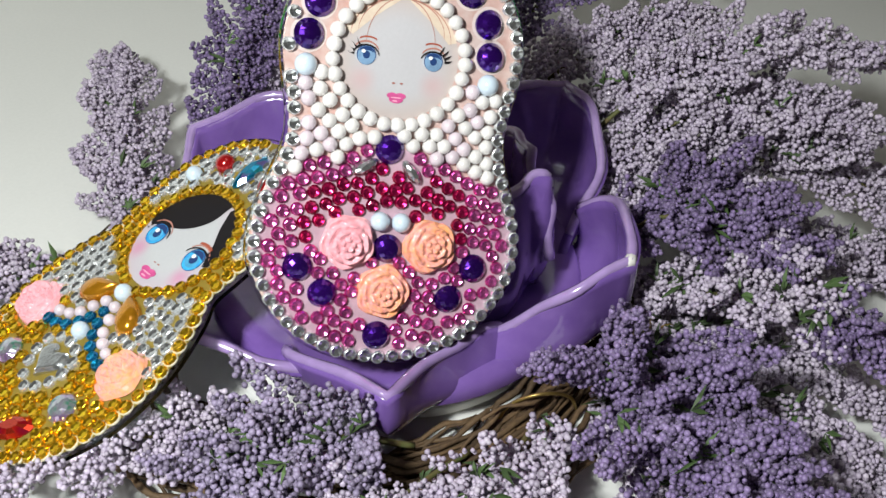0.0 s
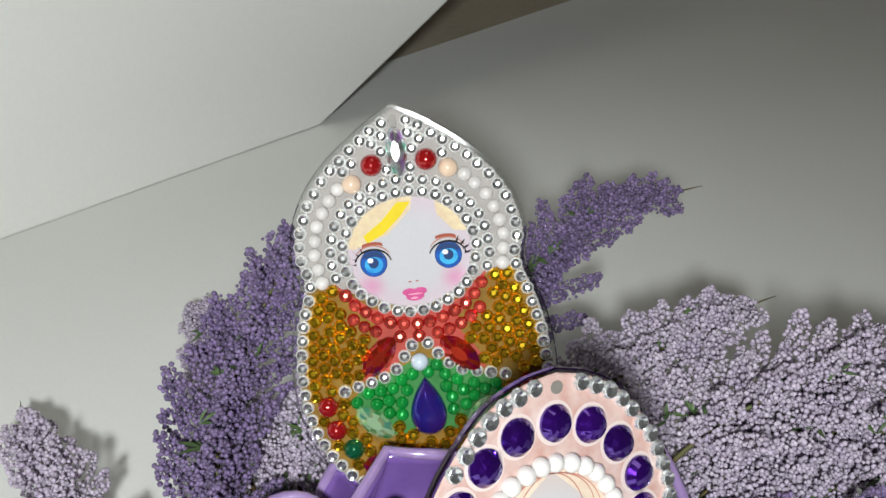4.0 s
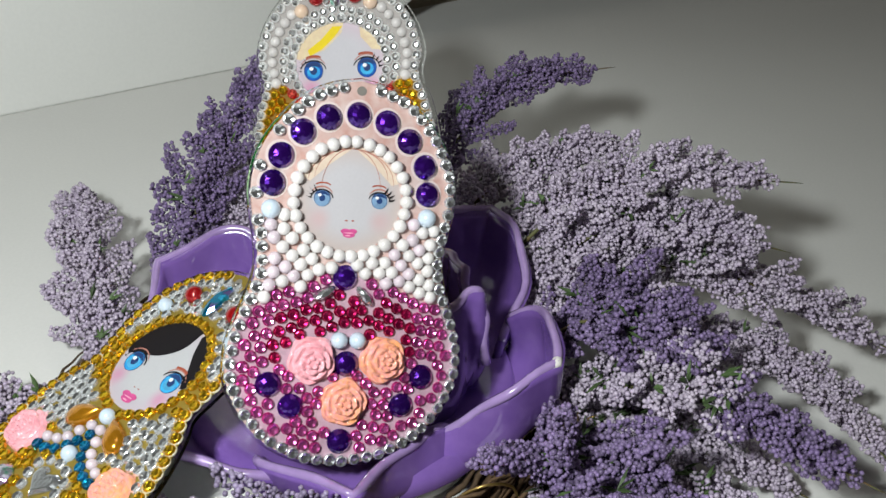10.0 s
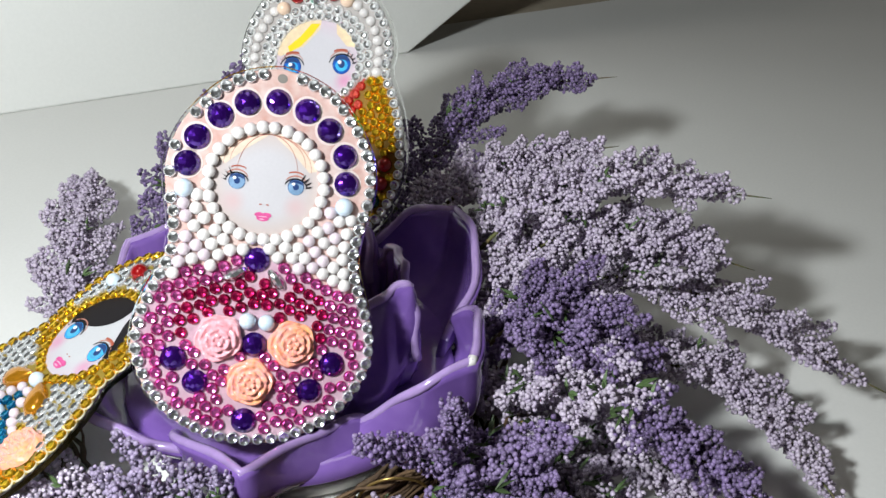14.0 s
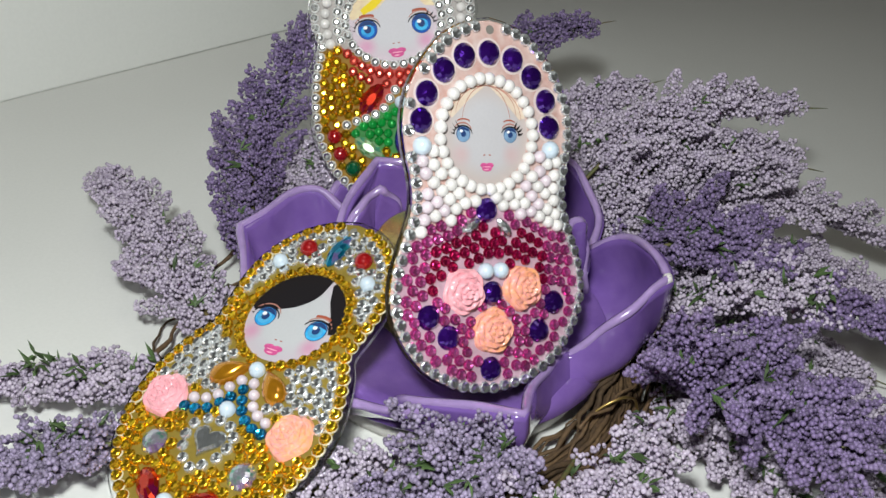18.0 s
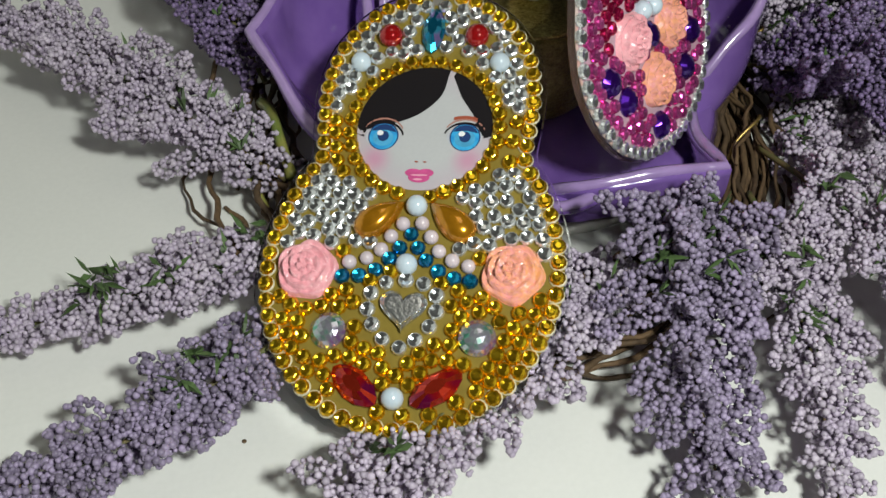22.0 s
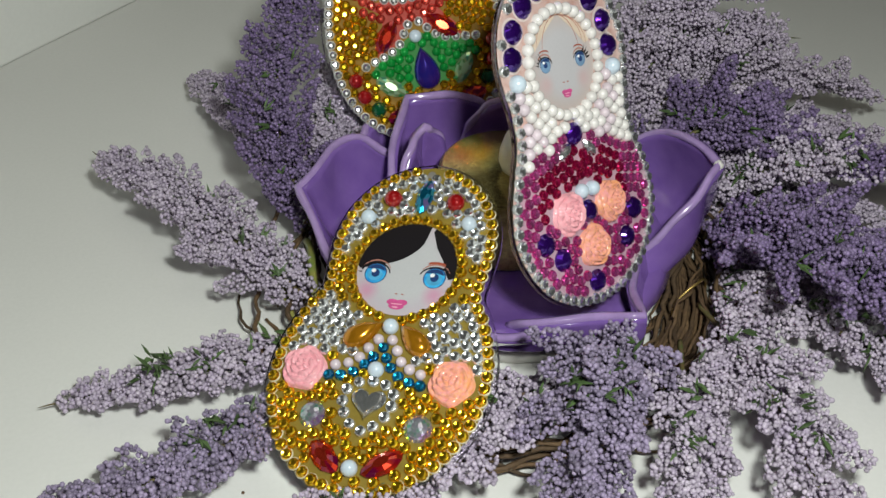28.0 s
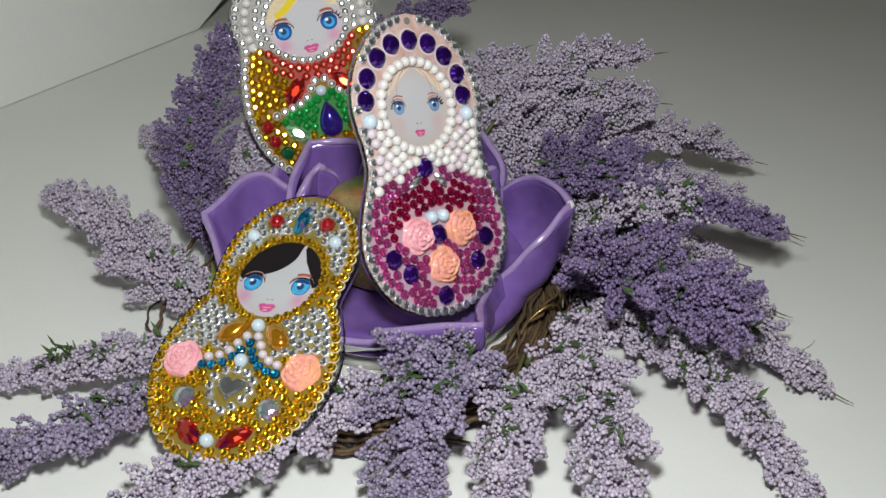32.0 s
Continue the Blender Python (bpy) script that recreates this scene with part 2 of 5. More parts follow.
G_COBALT = material("cobalt_drop", (0.02, 0.02, 0.34), 0.10, 0.55, coat=1.0, spread=0.4, grain=300, mottle=160, tint=(0.06, 0.02, 0.26))
G_STEEL = material("steel_heart", (0.74, 0.76, 0.78), 0.20, 0.9, spread=0.3, grain=1400, mottle=500, bump=0.22)
G_ROSEP = material("pink_resin_rose", (0.88, 0.35, 0.41), 0.12, coat=1.0, spread=0.1, grain=1300, mottle=180, tint=(0.92, 0.46, 0.51), bump=0.7)
G_ROSEO = material("orange_resin_rose", (0.90, 0.37, 0.38), 0.12, coat=1.0, spread=0.2, grain=1300, mottle=130, tint=(0.92, 0.40, 0.16), bump=0.7)
G_RUBY = shimmer("ruby_stone", (0.55, 0.03, 0.008), (0.34, 0.006, 0.010), (0.16, 0.004, 0.05), 0.10, 0.5, 150.0)
# pale tints that paint the bright window reflection on the rainbow domes
F_SEA = material("pale_glint_facet", (0.50, 0.62, 0.62), 0.16, 0.75, coat=0.8, spread=0.5, grain=300, mottle=200, tint=(0.56, 0.42, 0.62))
G_AB = shimmer("rainbow_stone", (0.16, 0.50, 0.36), (0.66, 0.70, 0.74), (0.46, 0.26, 0.56), 0.14, 0.75)
G_ABTEAL = shimmer("rainbow_teal_stone", (0.02, 0.24, 0.26), (0.03, 0.30, 0.48), (0.20, 0.16, 0.40))
G_ABGREEN = shimmer("rainbow_green_stone", (0.06, 0.44, 0.14), (0.50, 0.60, 0.30), (0.16, 0.50, 0.34))
M_GLITTER = material("dark_gold_glitter", (0.16, 0.12, 0.035), 0.3, 0.7, spread=0.8, grain=2600, mottle=700, tint=(0.42, 0.34, 0.12), bump=0.7)
M_FLAME = material("cream_plastic_flame", (0.82, 0.80, 0.68), 0.35, coat=0.3, spread=0.1, grain=400, mottle=80, tint=(0.80, 0.74, 0.52))
M_EYEGREY = material("pale_grey_print", (0.52, 0.54, 0.60), 0.5, spread=0.1, grain=500, mottle=150)
M_MAUVE = material("mauve_print", (0.56, 0.37, 0.45), 0.6, coat=0.0, spec=0.12, spread=0.25, grain=500, mottle=110)
M_OCHRE = material("ochre_print", (0.29, 0.165, 0.03), 0.6, coat=0.0, spec=0.12, spread=0.3, grain=500, mottle=110)
M_REDP = material("red_print", (0.50, 0.09, 0.07), 0.6, coat=0.0, spec=0.12, spread=0.25, grain=500, mottle=110)
M_GREENP = material("green_print", (0.06, 0.24, 0.07), 0.6, coat=0.0, spec=0.12, spread=0.3, grain=500, mottle=110)
M_BRASS = material("brass_wire", (0.55, 0.38, 0.12), 0.35, 0.8, spread=0.3)
M_TWIG = material("green_yellow_twig", (0.13, 0.20, 0.04), 0.5, coat=0.3, spread=0.4, grain=300, mottle=60, tint=(0.34, 0.28, 0.07))
M_FIBRE = material("dark_fibre", (0.05, 0.04, 0.035), 0.5)
M_HOLE = material("hang_hole_grey", (0.22, 0.20, 0.18), 0.5, spread=0.2)
M_PALEBLOND = material("cream_blond_print", (0.68, 0.57, 0.46), 0.55, spec=0.12, spread=0.2, grain=800, mottle=200, tint=(0.62, 0.48, 0.38))
M_GLUE = material("cream_glue", (0.62, 0.56, 0.40), 0.35, coat=0.3, spread=0.1)
M_MIRROR = material("bronze_mirror", (0.74, 0.62, 0.26), 0.10, 0.85, spread=0.35, grain=3200, mottle=1500, tint=(0.22, 0.17, 0.06), bump=0.12)
M_HALO = material("pale_glue_halo", (0.70, 0.58, 0.55), 0.45, coat=0.2, spread=0.08)


# ---- mesh helpers ----
def mesh_of(name, verts, faces, mat, smooth=True):
    me = bpy.data.meshes.new(name)
    me.from_pydata([tuple(v) for v in verts], [], [tuple(f) for f in faces])
    me.materials.append(mat)
    if smooth:
        me.polygons.foreach_set("use_smooth", [True] * len(me.polygons))
    me.update()
    return me


def solid(name, me, parent=None, m=None, label=""):
    ob = new(name, me)
    if parent is not None:
        ob.parent = parent
    if m is not None:
        ob.matrix_basis = m
    if label:
        ob["label"] = label
    return ob


def box_mesh(name, lo, hi, mat, bevel=0.0):
    bm = bmesh.new()
    bmesh.ops.create_cube(bm, size=1)
    for v in bm.verts:
        v.co = Vector([lo[i] + (v.co[i] + 0.5) * (hi[i] - lo[i]) for i in range(3)])
    if bevel:
        bmesh.ops.bevel(bm, geom=bm.edges[:], offset=bevel, segments=2, affect="EDGES", profile=0.6)
    me = bpy.data.meshes.new(name)
    bm.to_mesh(me)
    bm.free()
    me.materials.append(mat)
    return me


def tube(points, radii, sides=8):
    """Vertices and faces of a tapering tube along points."""
    verts, faces = [], []
    pts = [Vector(p) for p in points]
    side = None
    for i, p in enumerate(pts):
        d = (pts[min(i + 1, len(pts) - 1)] - pts[max(i - 1, 0)]).normalized()
        if side is None:
            side = d.orthogonal().normalized()
        side = (side - d * side.dot(d)).normalized()
        up = d.cross(side)
        for k in range(sides):
            a = 2 * math.pi * k / sides
            verts.append(p + (side * math.cos(a) + up * math.sin(a)) * radii[i])
    for i in range(len(pts) - 1):
        for k in range(sides):
            a, b = i * sides + k, i * sides + (k + 1) % sides
            faces.append((a, b, b + sides, a + sides))
    faces.append(tuple(range(sides))[::-1])
    faces.append(tuple(range((len(pts) - 1) * sides, len(pts) * sides)))
    return verts, faces


def smooth_line(ctrl, n):
    """n points on a Catmull-Rom curve through ctrl."""
    c = [Vector(p) for p in ctrl]
    c = [c[0] * 2 - c[1]] + c + [c[-1] * 2 - c[-2]]
    out = []
    for i in range(n):
        s = i / (n - 1) * (len(c) - 3)
        k = min(int(s), len(c) - 4)
        f = s - k
        p0, p1, p2, p3 = c[k:k + 4]
        out.append(0.5 * (2 * p1 + (p2 - p0) * f + (2 * p0 - 5 * p1 + 4 * p2 - p3) * f * f + (3 * p1 - p0 - 3 * p2 + p3) * f ** 3))
    return out


# ---- the room and the table ----
room = [
    ("floor", (-1.6, -1.6, -0.78), (1.6, 1.8, -0.74), M_FLOOR), ("ceiling", (-1.6, -1.6, 1.7), (1.6, 1.8, 1.74), M_WALL),
    ("wall_north", (-1.6, 1.8, -0.78), (1.6, 1.86, 1.74), M_WALL), ("wall_south", (-1.6, -1.66, -0.78), (1.6, -1.6, 1.74), M_WALL),
    ("wall_east", (1.6, -1.66, -0.78), (1.66, 1.86, 1.74), M_WALL), ("wall_west", (-1.66, -1.66, -0.78), (-1.6, 1.86, 1.74), M_WALL)]
for nm, lo, hi, mt in room:
    tagged(solid(nm, box_mesh(nm, lo, hi, mt)), "plain painted surface closing the dim room", "room", kind="structure")

table = tagged(new("table"), "beige wooden table under a white board", "table")
solid("tabletop", box_mesh("tabletop", (-0.7, -0.5, -0.032), (0.7, 0.7, -0.0026), M_BEIGE, 0.003), table)
for sx in (-0.64, 0.64):
    for sy in (-0.44, 0.64):
        solid("leg", box_mesh("leg", (sx - 0.025, sy - 0.025, -0.74), (sx + 0.025, sy + 0.025, -0.032), M_BEIGE, 0.003), table)
board_edge = [(-0.70, -0.395), (0.62, -0.46), (0.66, 0.62), (0.235, 0.60), (-0.065, 0.276), (-0.55, -0.24)]
bm = bmesh.new()
top = [bm.verts.new((x, y, 0)) for x, y in board_edge]
face = bm.faces.new(top)
low = bmesh.ops.extrude_face_region(bm, geom=[face])["geom"]
for v in low:
    if isinstance(v, bmesh.types.BMVert):
        v.co.z = -0.0025
bmesh.ops.recalc_face_normals(bm, faces=bm.faces[:])
me = bpy.data.meshes.new("white_board")
bm.to_mesh(me)
bm.free()
me.materials.append(M_PAPER)
tagged(solid("white_board", me), "large matt white board lying flat on the table", "board", kind="structure")

# a white card that stands behind the wreath, its foot on the board, gently bowed
foot_a, foot_b = Vector((-0.44, -0.165, 0.0002)), Vector((-0.069, 0.231, 0.0002))
rise_a, rise_b = Vector((-0.06, 0.10, 0.30)), Vector((0.20, 0.146, 0.204))
verts, faces = [], []
ALONG = [0, 0.002] + [k / 24 for k in range(1, 24)] + [0.998, 1]
UP = [0, 0.004] + [k / 8 for k in range(1, 8)] + [0.996, 1]
for s in ALONG:
    foot = foot_a.lerp(foot_b, s)
    rise = rise_a.lerp(rise_b, s ** 3)
    for h in UP:
        sag = 0.006 * math.sin(h * math.pi) * s
        verts.append(foot + rise * h + Vector((-0.7, 0.7, 0)) * -sag)
for i in range(len(ALONG) - 1):
    for j in range(len(UP) - 1):
        a = i * len(UP) + j
        faces.append((a, a + len(UP), a + len(UP) + 1, a + 1))
me = mesh_of("white_card", verts, faces, M_CARD)
card = tagged(solid("white_card", me), "white bowed card leaning behind the wreath", "card")
thick = card.modifiers.new("thickness", "SOLIDIFY")
thick.thickness = 0.0012


# ---- the lotus candle holder ----
holder = tagged(new("lotus_candle_holder"), "purple glazed ceramic lotus bowl with curled petals", "candle holder")
holder.location = (0.0, 0.0, 0.0)


def lathe(name, profile, mat, sides=48, centre=(0, 0)):
    verts, faces = [], []
    for r, z in profile:
        for k in range(sides):
            a = 2 * math.pi * k / sides
            verts.append((centre[0] + r * math.cos(a), centre[1] + r * math.sin(a), z))
    for i in range(len(profile) - 1):
        for k in range(sides):
            a, b = i * sides + k, i * sides + (k + 1) % sides
            faces.append((a, b, b + sides, a + sides))
    faces.append(tuple(range(sides))[::-1])
    faces.append(tuple(range((len(profile) - 1) * sides, len(profile) * sides)))
    return mesh_of(name, verts, faces, mat)


BOWL = (2 * MM, -2 * MM)
solid("foot", lathe("foot", [(0.034, 0.0), (0.0385, 0.001), (0.039, 0.005), (0.036, 0.007), (0.02, 0.008)], M_FOOT, centre=BOWL), holder,
      label="white unglazed ceramic foot")
solid("bowl", lathe("bowl", [(0.030, 0.006), (0.040, 0.0062), (0.0435, 0.010), (0.041, 0.014), (0.036, 0.0125), (0.012, 0.010)], M_GLAZE, centre=BOWL), holder)


def petal(start, end, lip, root=0.034, belly=0.20, z0=0.008, tip=3):
    """One petal from the bowl's foot to its lip. start, end: degrees of its root; lip: mm, from side to side."""
    nu, nv = 30, 16
    left = round(nu * tip / (len(lip) - 1))
    edge = [p * MM for p in smooth_line(lip[:tip + 1], left + 1)[:-1] + smooth_line(lip[tip:], nu + 1 - left)]
    for i, p in enumerate(edge):
        p += Vector((math.cos(i * 0.9 + start), math.sin(i * 0.7 + start), 0.8 * math.sin(i * 0.55 + end))) * 0.00035
    grid = []
    for j in range(nv + 1):
        v = j / nv
        row = []
        for i in range(nu + 1):
            u = i / nu
            a = math.radians(start + (end - start) * u)
            out = Vector((math.cos(a), math.sin(a), 0))
            foot = Vector((BOWL[0], BOWL[1], z0)) + out * root
            p = foot.lerp(edge[i], v)
            span = (edge[i] - foot).length
            p += (out * 0.9 - Vector((0, 0, 0.55))) * belly * span * math.sin(v * math.pi) * (1 - 0.35 * v)
            p += out * 0.0007 * math.sin(9 * u + 5 * v + start)
            p.z = max(p.z, 0.0062)
            row.append(p)
        grid.append(row)
    verts = [p for row in grid for p in row]
    w = nu + 1
    faces = [(j * w + i, j * w + i + 1, (j + 1) * w + i + 1, (j + 1) * w + i) for j in range(nv) for i in range(nu)]
    ob = solid("petal", mesh_of("petal", verts, faces, M_GLAZE), holder)
    sol = ob.modifiers.new("thickness", "SOLIDIFY")
    sol.thickness, sol.offset = 0.0022, 0.0
    tv, tf = tube(edge, [0.00115 + 0.0001 * math.sin(k * 0.9) for k in range(len(edge))], 8)
    solid("lip", mesh_of("lip", tv, tf, M_RIM), ob, label="paler lilac glazed lip")
    return ob


petal(140, 218, [(-28, 22, 26), (-37, 25, 31), (-46, 20, 30), (-55, 9, 27), (-52, -3, 22), (-46, -18, 17), (-36, -30, 13)])
petal(197, 277, [(-42, -14, 14), (-41, -32, 19), (-28, -46, 20), (-14, -47, 18), (-3, -45, 16), (6, -39, 12)])
petal(258, 331, [(-9, -38, 13), (-4, -43.5, 18), (8, -46.5, 20.5), (19, -52.5, 25), (22, -40, 21), (26, -30, 19.5), (30, -22, 19), (32, -17, 13)], 0.037, 0.33)
petal(318, 390, [(30, -21, 15), (38, -20.5, 23.5), (46, -17, 30.5), (54.5, -10.5, 34.5), (52, 1, 36), (46, 13, 31), (39, 18, 24)], 0.036, 0.34)
petal(20, 88, [(38, 14, 18), (41, 27, 29), (35, 41, 36), (27, 48.5, 36.5), (16.5, 43, 36.5), (8, 38, 27)])
petal(74, 166, [(10, 38.5, 21), (4, 37.5, 28), (-2, 35, 34), (-11, 33.5, 37.5), (-21.5, 33.5, 37), (-27.5, 20, 32.5), (-31, 7, 22)], 0.029, tip=4)
petal(100, 152, [(-9, 44, 19), (-17, 45.5, 25), (-26, 43, 26.5), (-33.5, 37, 26), (-37, 26, 19)], 0.033, 0.16)
petal(-34, 12, [(21, -17, 28), (26, -7, 38), (30, 0, 41), (33, 3.5, 41), (35, 2, 33), (36.5, 0, 22)], 0.027, 0.12)
petal(52, 112, [(14, 20, 26), (12, 24, 38), (6, 26, 39.5), (-1, 26, 36), (-5, 27, 30), (-6.5, 28.5, 21)], 0.026, 0.10, tip=2)
petal(118, 168, [(-28, 5, 22), (-25, 13, 32), (-19.5, 18.5, 36.5), (-15, 20, 32), (-12, 20, 21)], 0.025, 0.12, tip=2)
petal(22, 72, [(30, 9, 28), (27, 14, 39), (20, 21, 38), (13, 25, 26)], 0.026, 0.12, tip=1)

tv, tf = tube([(0.0536, -0.0116, 0.0342), (0.0545, -0.0105, 0.0346), (0.0545, -0.0092, 0.0349), (0.0543, -0.0084, 0.0351)], [0.0004, 0.00128, 0.00126, 0.0004], 8)
solid("chip", mesh_of("chip", tv, tf, M_FOOT), holder, label="bare white chip on a petal tip")

# ---- the candle in the bowl ----
candle = tagged(new("led_tealight"), "gold glitter tealight with a cream plastic flame in the bowl", "candle")
candle.location = (0.0, 0.0005, 0.0125)
solid("cup", lathe("cup", [(0.0180, 0.0), (0.0187, 0.001), (0.0187, 0.0198), (0.0182, 0.0205), (0.0178, 0.0203)], M_GLITTER, 48), candle,
      label="dark gold glitter cup")
solid("mirror_top", lathe("mirror_top", [(0.0181, 0.0203), (0.0181, 0.0208), (0.0176, 0.0210)], M_MIRROR, 48), candle, label="bronze mirror disc")
solid("flame", lathe("flame", [(0.0022, 0.0208), (0.0038, 0.0222), (0.0048, 0.0250), (0.0046, 0.0282), (0.0036, 0.0318), (0.0022, 0.0350), (0.0010, 0.0372), (0.0002, 0.0380)],
                      M_FLAME, 24, (0.001, -0.003)), candle, label="cream plastic flame")


# ---- the vine wreath ----
wreath = tagged(new("vine_wreath"), "ring of twisted brown vine lying on the white board", "wreath")
rng = random.Random(4)
for k in range(44):
    off, lift = rng.uniform(-0.0085, 0.0085), rng.uniform(0.0012, 0.0085)
    ph, wob = rng.uniform(0, 6.28), rng.uniform(0.001, 0.0045)
    a0, span = rng.uniform(0, 6.28), rng.uniform(0.7, 3.4)
    rad = rng.uniform(0.00028, 0.00072)
    veer = rng.uniform(-0.006, 0.006)
    pts = []
    for i in range(48):
        f = i / 47
        a = a0 + span * f
        r = 0.0545 + off + veer * f + wob * math.sin(6 * a + ph) + 0.0006 * math.sin(31 * a + ph)
        z = max(rad + 0.0003, lift + 0.0026 * math.sin(5 * a + ph * 1.7))
        pts.append((-0.006 + r * math.cos(a) * 1.04, -0.010 + r * math.sin(a), z))
    tv, tf = tube(pts, [rad * (1 + 0.18 * math.sin(i * 1.3 + ph)) for i in range(48)], 6)
    solid("vine", mesh_of("vine", tv, tf, M_VINE), wreath)


# the bare stretch, where the strands lie close together
for k in range(44):
    off, lift, ph = rng.uniform(-0.0052, 0.0052), rng.uniform(0.0008, 0.0078), rng.uniform(0, 6.28)
    a0, rad = math.radians(rng.uniform(-82, -52)), rng.uniform(0.00035, 0.0007)
    pts = []
    for i in range(32):
        a = a0 + math.radians(rng.uniform(78, 80) / 31 * i)
        r = 0.0515 + off + 0.0007 * math.sin(5 * a + ph) + 0.00015 * math.sin(37 * a + ph)
        pts.append((-0.006 + r * math.cos(a) * 1.04, -0.010 + r * math.sin(a), max(rad + 0.0002, lift * (1 - (off / 0.007) ** 2) + 0.0005 * math.sin(7 * a + ph))))
    tv, tf = tube(pts, [rad * (1 + 0.12 * math.sin(i * 1.1 + ph)) for i in range(32)], 6)
    solid("vine", mesh_of("vine", tv, tf, M_VINE), wreath)


# ---- where the three ornaments lie, and their half widths over height (mm) ----
def lie(o, u, v, n):
    """The pose of an ornament: where its middle lies (mm) and how its right, up and front point."""
    n = Vector(n).normalized()
    u = Vector(u)
    u = (u - n * u.dot(n)).normalized()
    v = n.cross(u)
    m = Matrix((u, v, n)).transposed().to_4x4()
    m.translation = Vector(o) * MM
    return m


SHAPES = {
    "pink": ([
    (32.8, 0), (31.6, 6.0), (28.5, 12.3), (22.7, 17.8), (16.7, 21.4), (10, 23.0), (3.5, 22.5), (-2.5, 21.2), (-8.4, 21.0), (-14, 22.8),
    (-20.5, 25.3), (-26, 26.5), (-32, 26.2), (-39, 23.0), (-44.4, 18.4), (-48, 12.6), (-50.1, 6.3), (-50.8, 0)], 1.4,
        lie((7.4, -18.2, 65.6), (0.8299, 0.5198, -0.2026), (0, 0, 1), (0.5491, -0.697, 0.4613))),
    "gold": ([
    (39.1, 0), (37.6, 6.5), (33.6, 13), (27.5, 17.6), (22, 19.6), (16, 20.3), (9, 19.8), (3.4, 19.4), (-1, 22), (-8, 24.7), (-15, 26.1),
    (-23, 25.7), (-30, 23.5), (-37, 19.2), (-42, 13.6), (-45.3, 7), (-46.3, 0)], 0.8,
        lie((-37.9, -41.0, 27.7), (0.8684, -0.4699, 0.1582), (0, 0, 1), (-0.3077, -0.2604, 0.9151))),
    "silver": ([
    (38.5, 0), (35.4, 5.6), (29.8, 13.2), (24.5, 18.5), (18, 22.3), (11, 23.8), (6, 22.7), (2.5, 23.0), (-1.5, 24.5), (-8, 26.1), (-16, 26.8),
    (-24, 26.2), (-31, 23.7), (-37, 19.5), (-42, 13), (-45.2, 6), (-46, 0)], 0.3,
        lie((-19.2, 54.3, 61.1), (0.978, 0.1099, 0.1775), (0, 0, 1), (0.0132, -0.8811, 0.4727))),
}


def clear_of_ornaments(c):
    """Which of the places c (metres) lie free of the ornaments and of the bowl."""
    free = np.hypot(c[:, 0] - BOWL[0], c[:, 1] - BOWL[1]) > 0.0445 + 0.5 * np.clip(c[:, 2] - 0.008, 0, 0.027)
    free |= c[:, 2] > 0.047
    # the bare stretch of the wreath
    turn = np.degrees(np.arctan2(c[:, 1] + 0.010, c[:, 0] + 0.006))
    free &= ~((turn > -62) & (turn < 4) & (np.hypot(c[:, 0] + 0.006, c[:, 1] + 0.010) < 0.0585 + 0.004 * (turn < -33)) & (c[:, 2] < 0.03))
    for prof, centre, m in SHAPES.values():
        inv = np.array(m.inverted())
        q = (c @ inv[:3, :3].T + inv[:3, 3]) * 1000
        ys, ws = zip(*sorted(prof))
        half = np.interp(q[:, 1], ys, ws, 0, 0) + 0.9
        inside_it = (np.abs(q[:, 0] - centre) < half) & (q[:, 2] > -4.3) & (q[:, 2] < 26) & (half > 1.0)
        free &= ~inside_it
    return free


# ---- lavender sprigs ----
bm = bmesh.new()
bmesh.ops.create_icosphere(bm, subdivisions=1, radius=1)
ICO_V = np.array([v.co[:] for v in bm.verts])
ICO_F = np.array([[v.index for v in f.verts] for f in bm.faces])
bm.free()
OCT_V = np.array([(1, 0, 0), (-1, 0, 0), (0, 1, 0), (0, -1, 0), (0, 0, 1), (0, 0, -1)], float)
OCT = [(0, 2, 4), (2, 1, 4), (1, 3, 4), (3, 0, 4), (2, 0, 5), (1, 2, 5), (3, 1, 5), (0, 3, 5)]
sub_v, sub_f, seen = [tuple(v) for v in OCT_V], [], {}


def half_way(a, b):
    key = (min(a, b), max(a, b))
    if key not in seen:
        p = np.array(sub_v[a]) + np.array(sub_v[b])
        sub_v.append(tuple(p / np.linalg.norm(p)))
        seen[key] = len(sub_v) - 1
    return seen[key]


for a, b, c in OCT:
    ab, bc, ca_ = half_way(a, b), half_way(b, c), half_way(c, a)
    sub_f += [(a, ab, ca_), (ab, b, bc), (ca_, bc, c), (ab, bc, ca_)]
BEAD_V, BEAD_F = np.array(sub_v), np.array(sub_f)


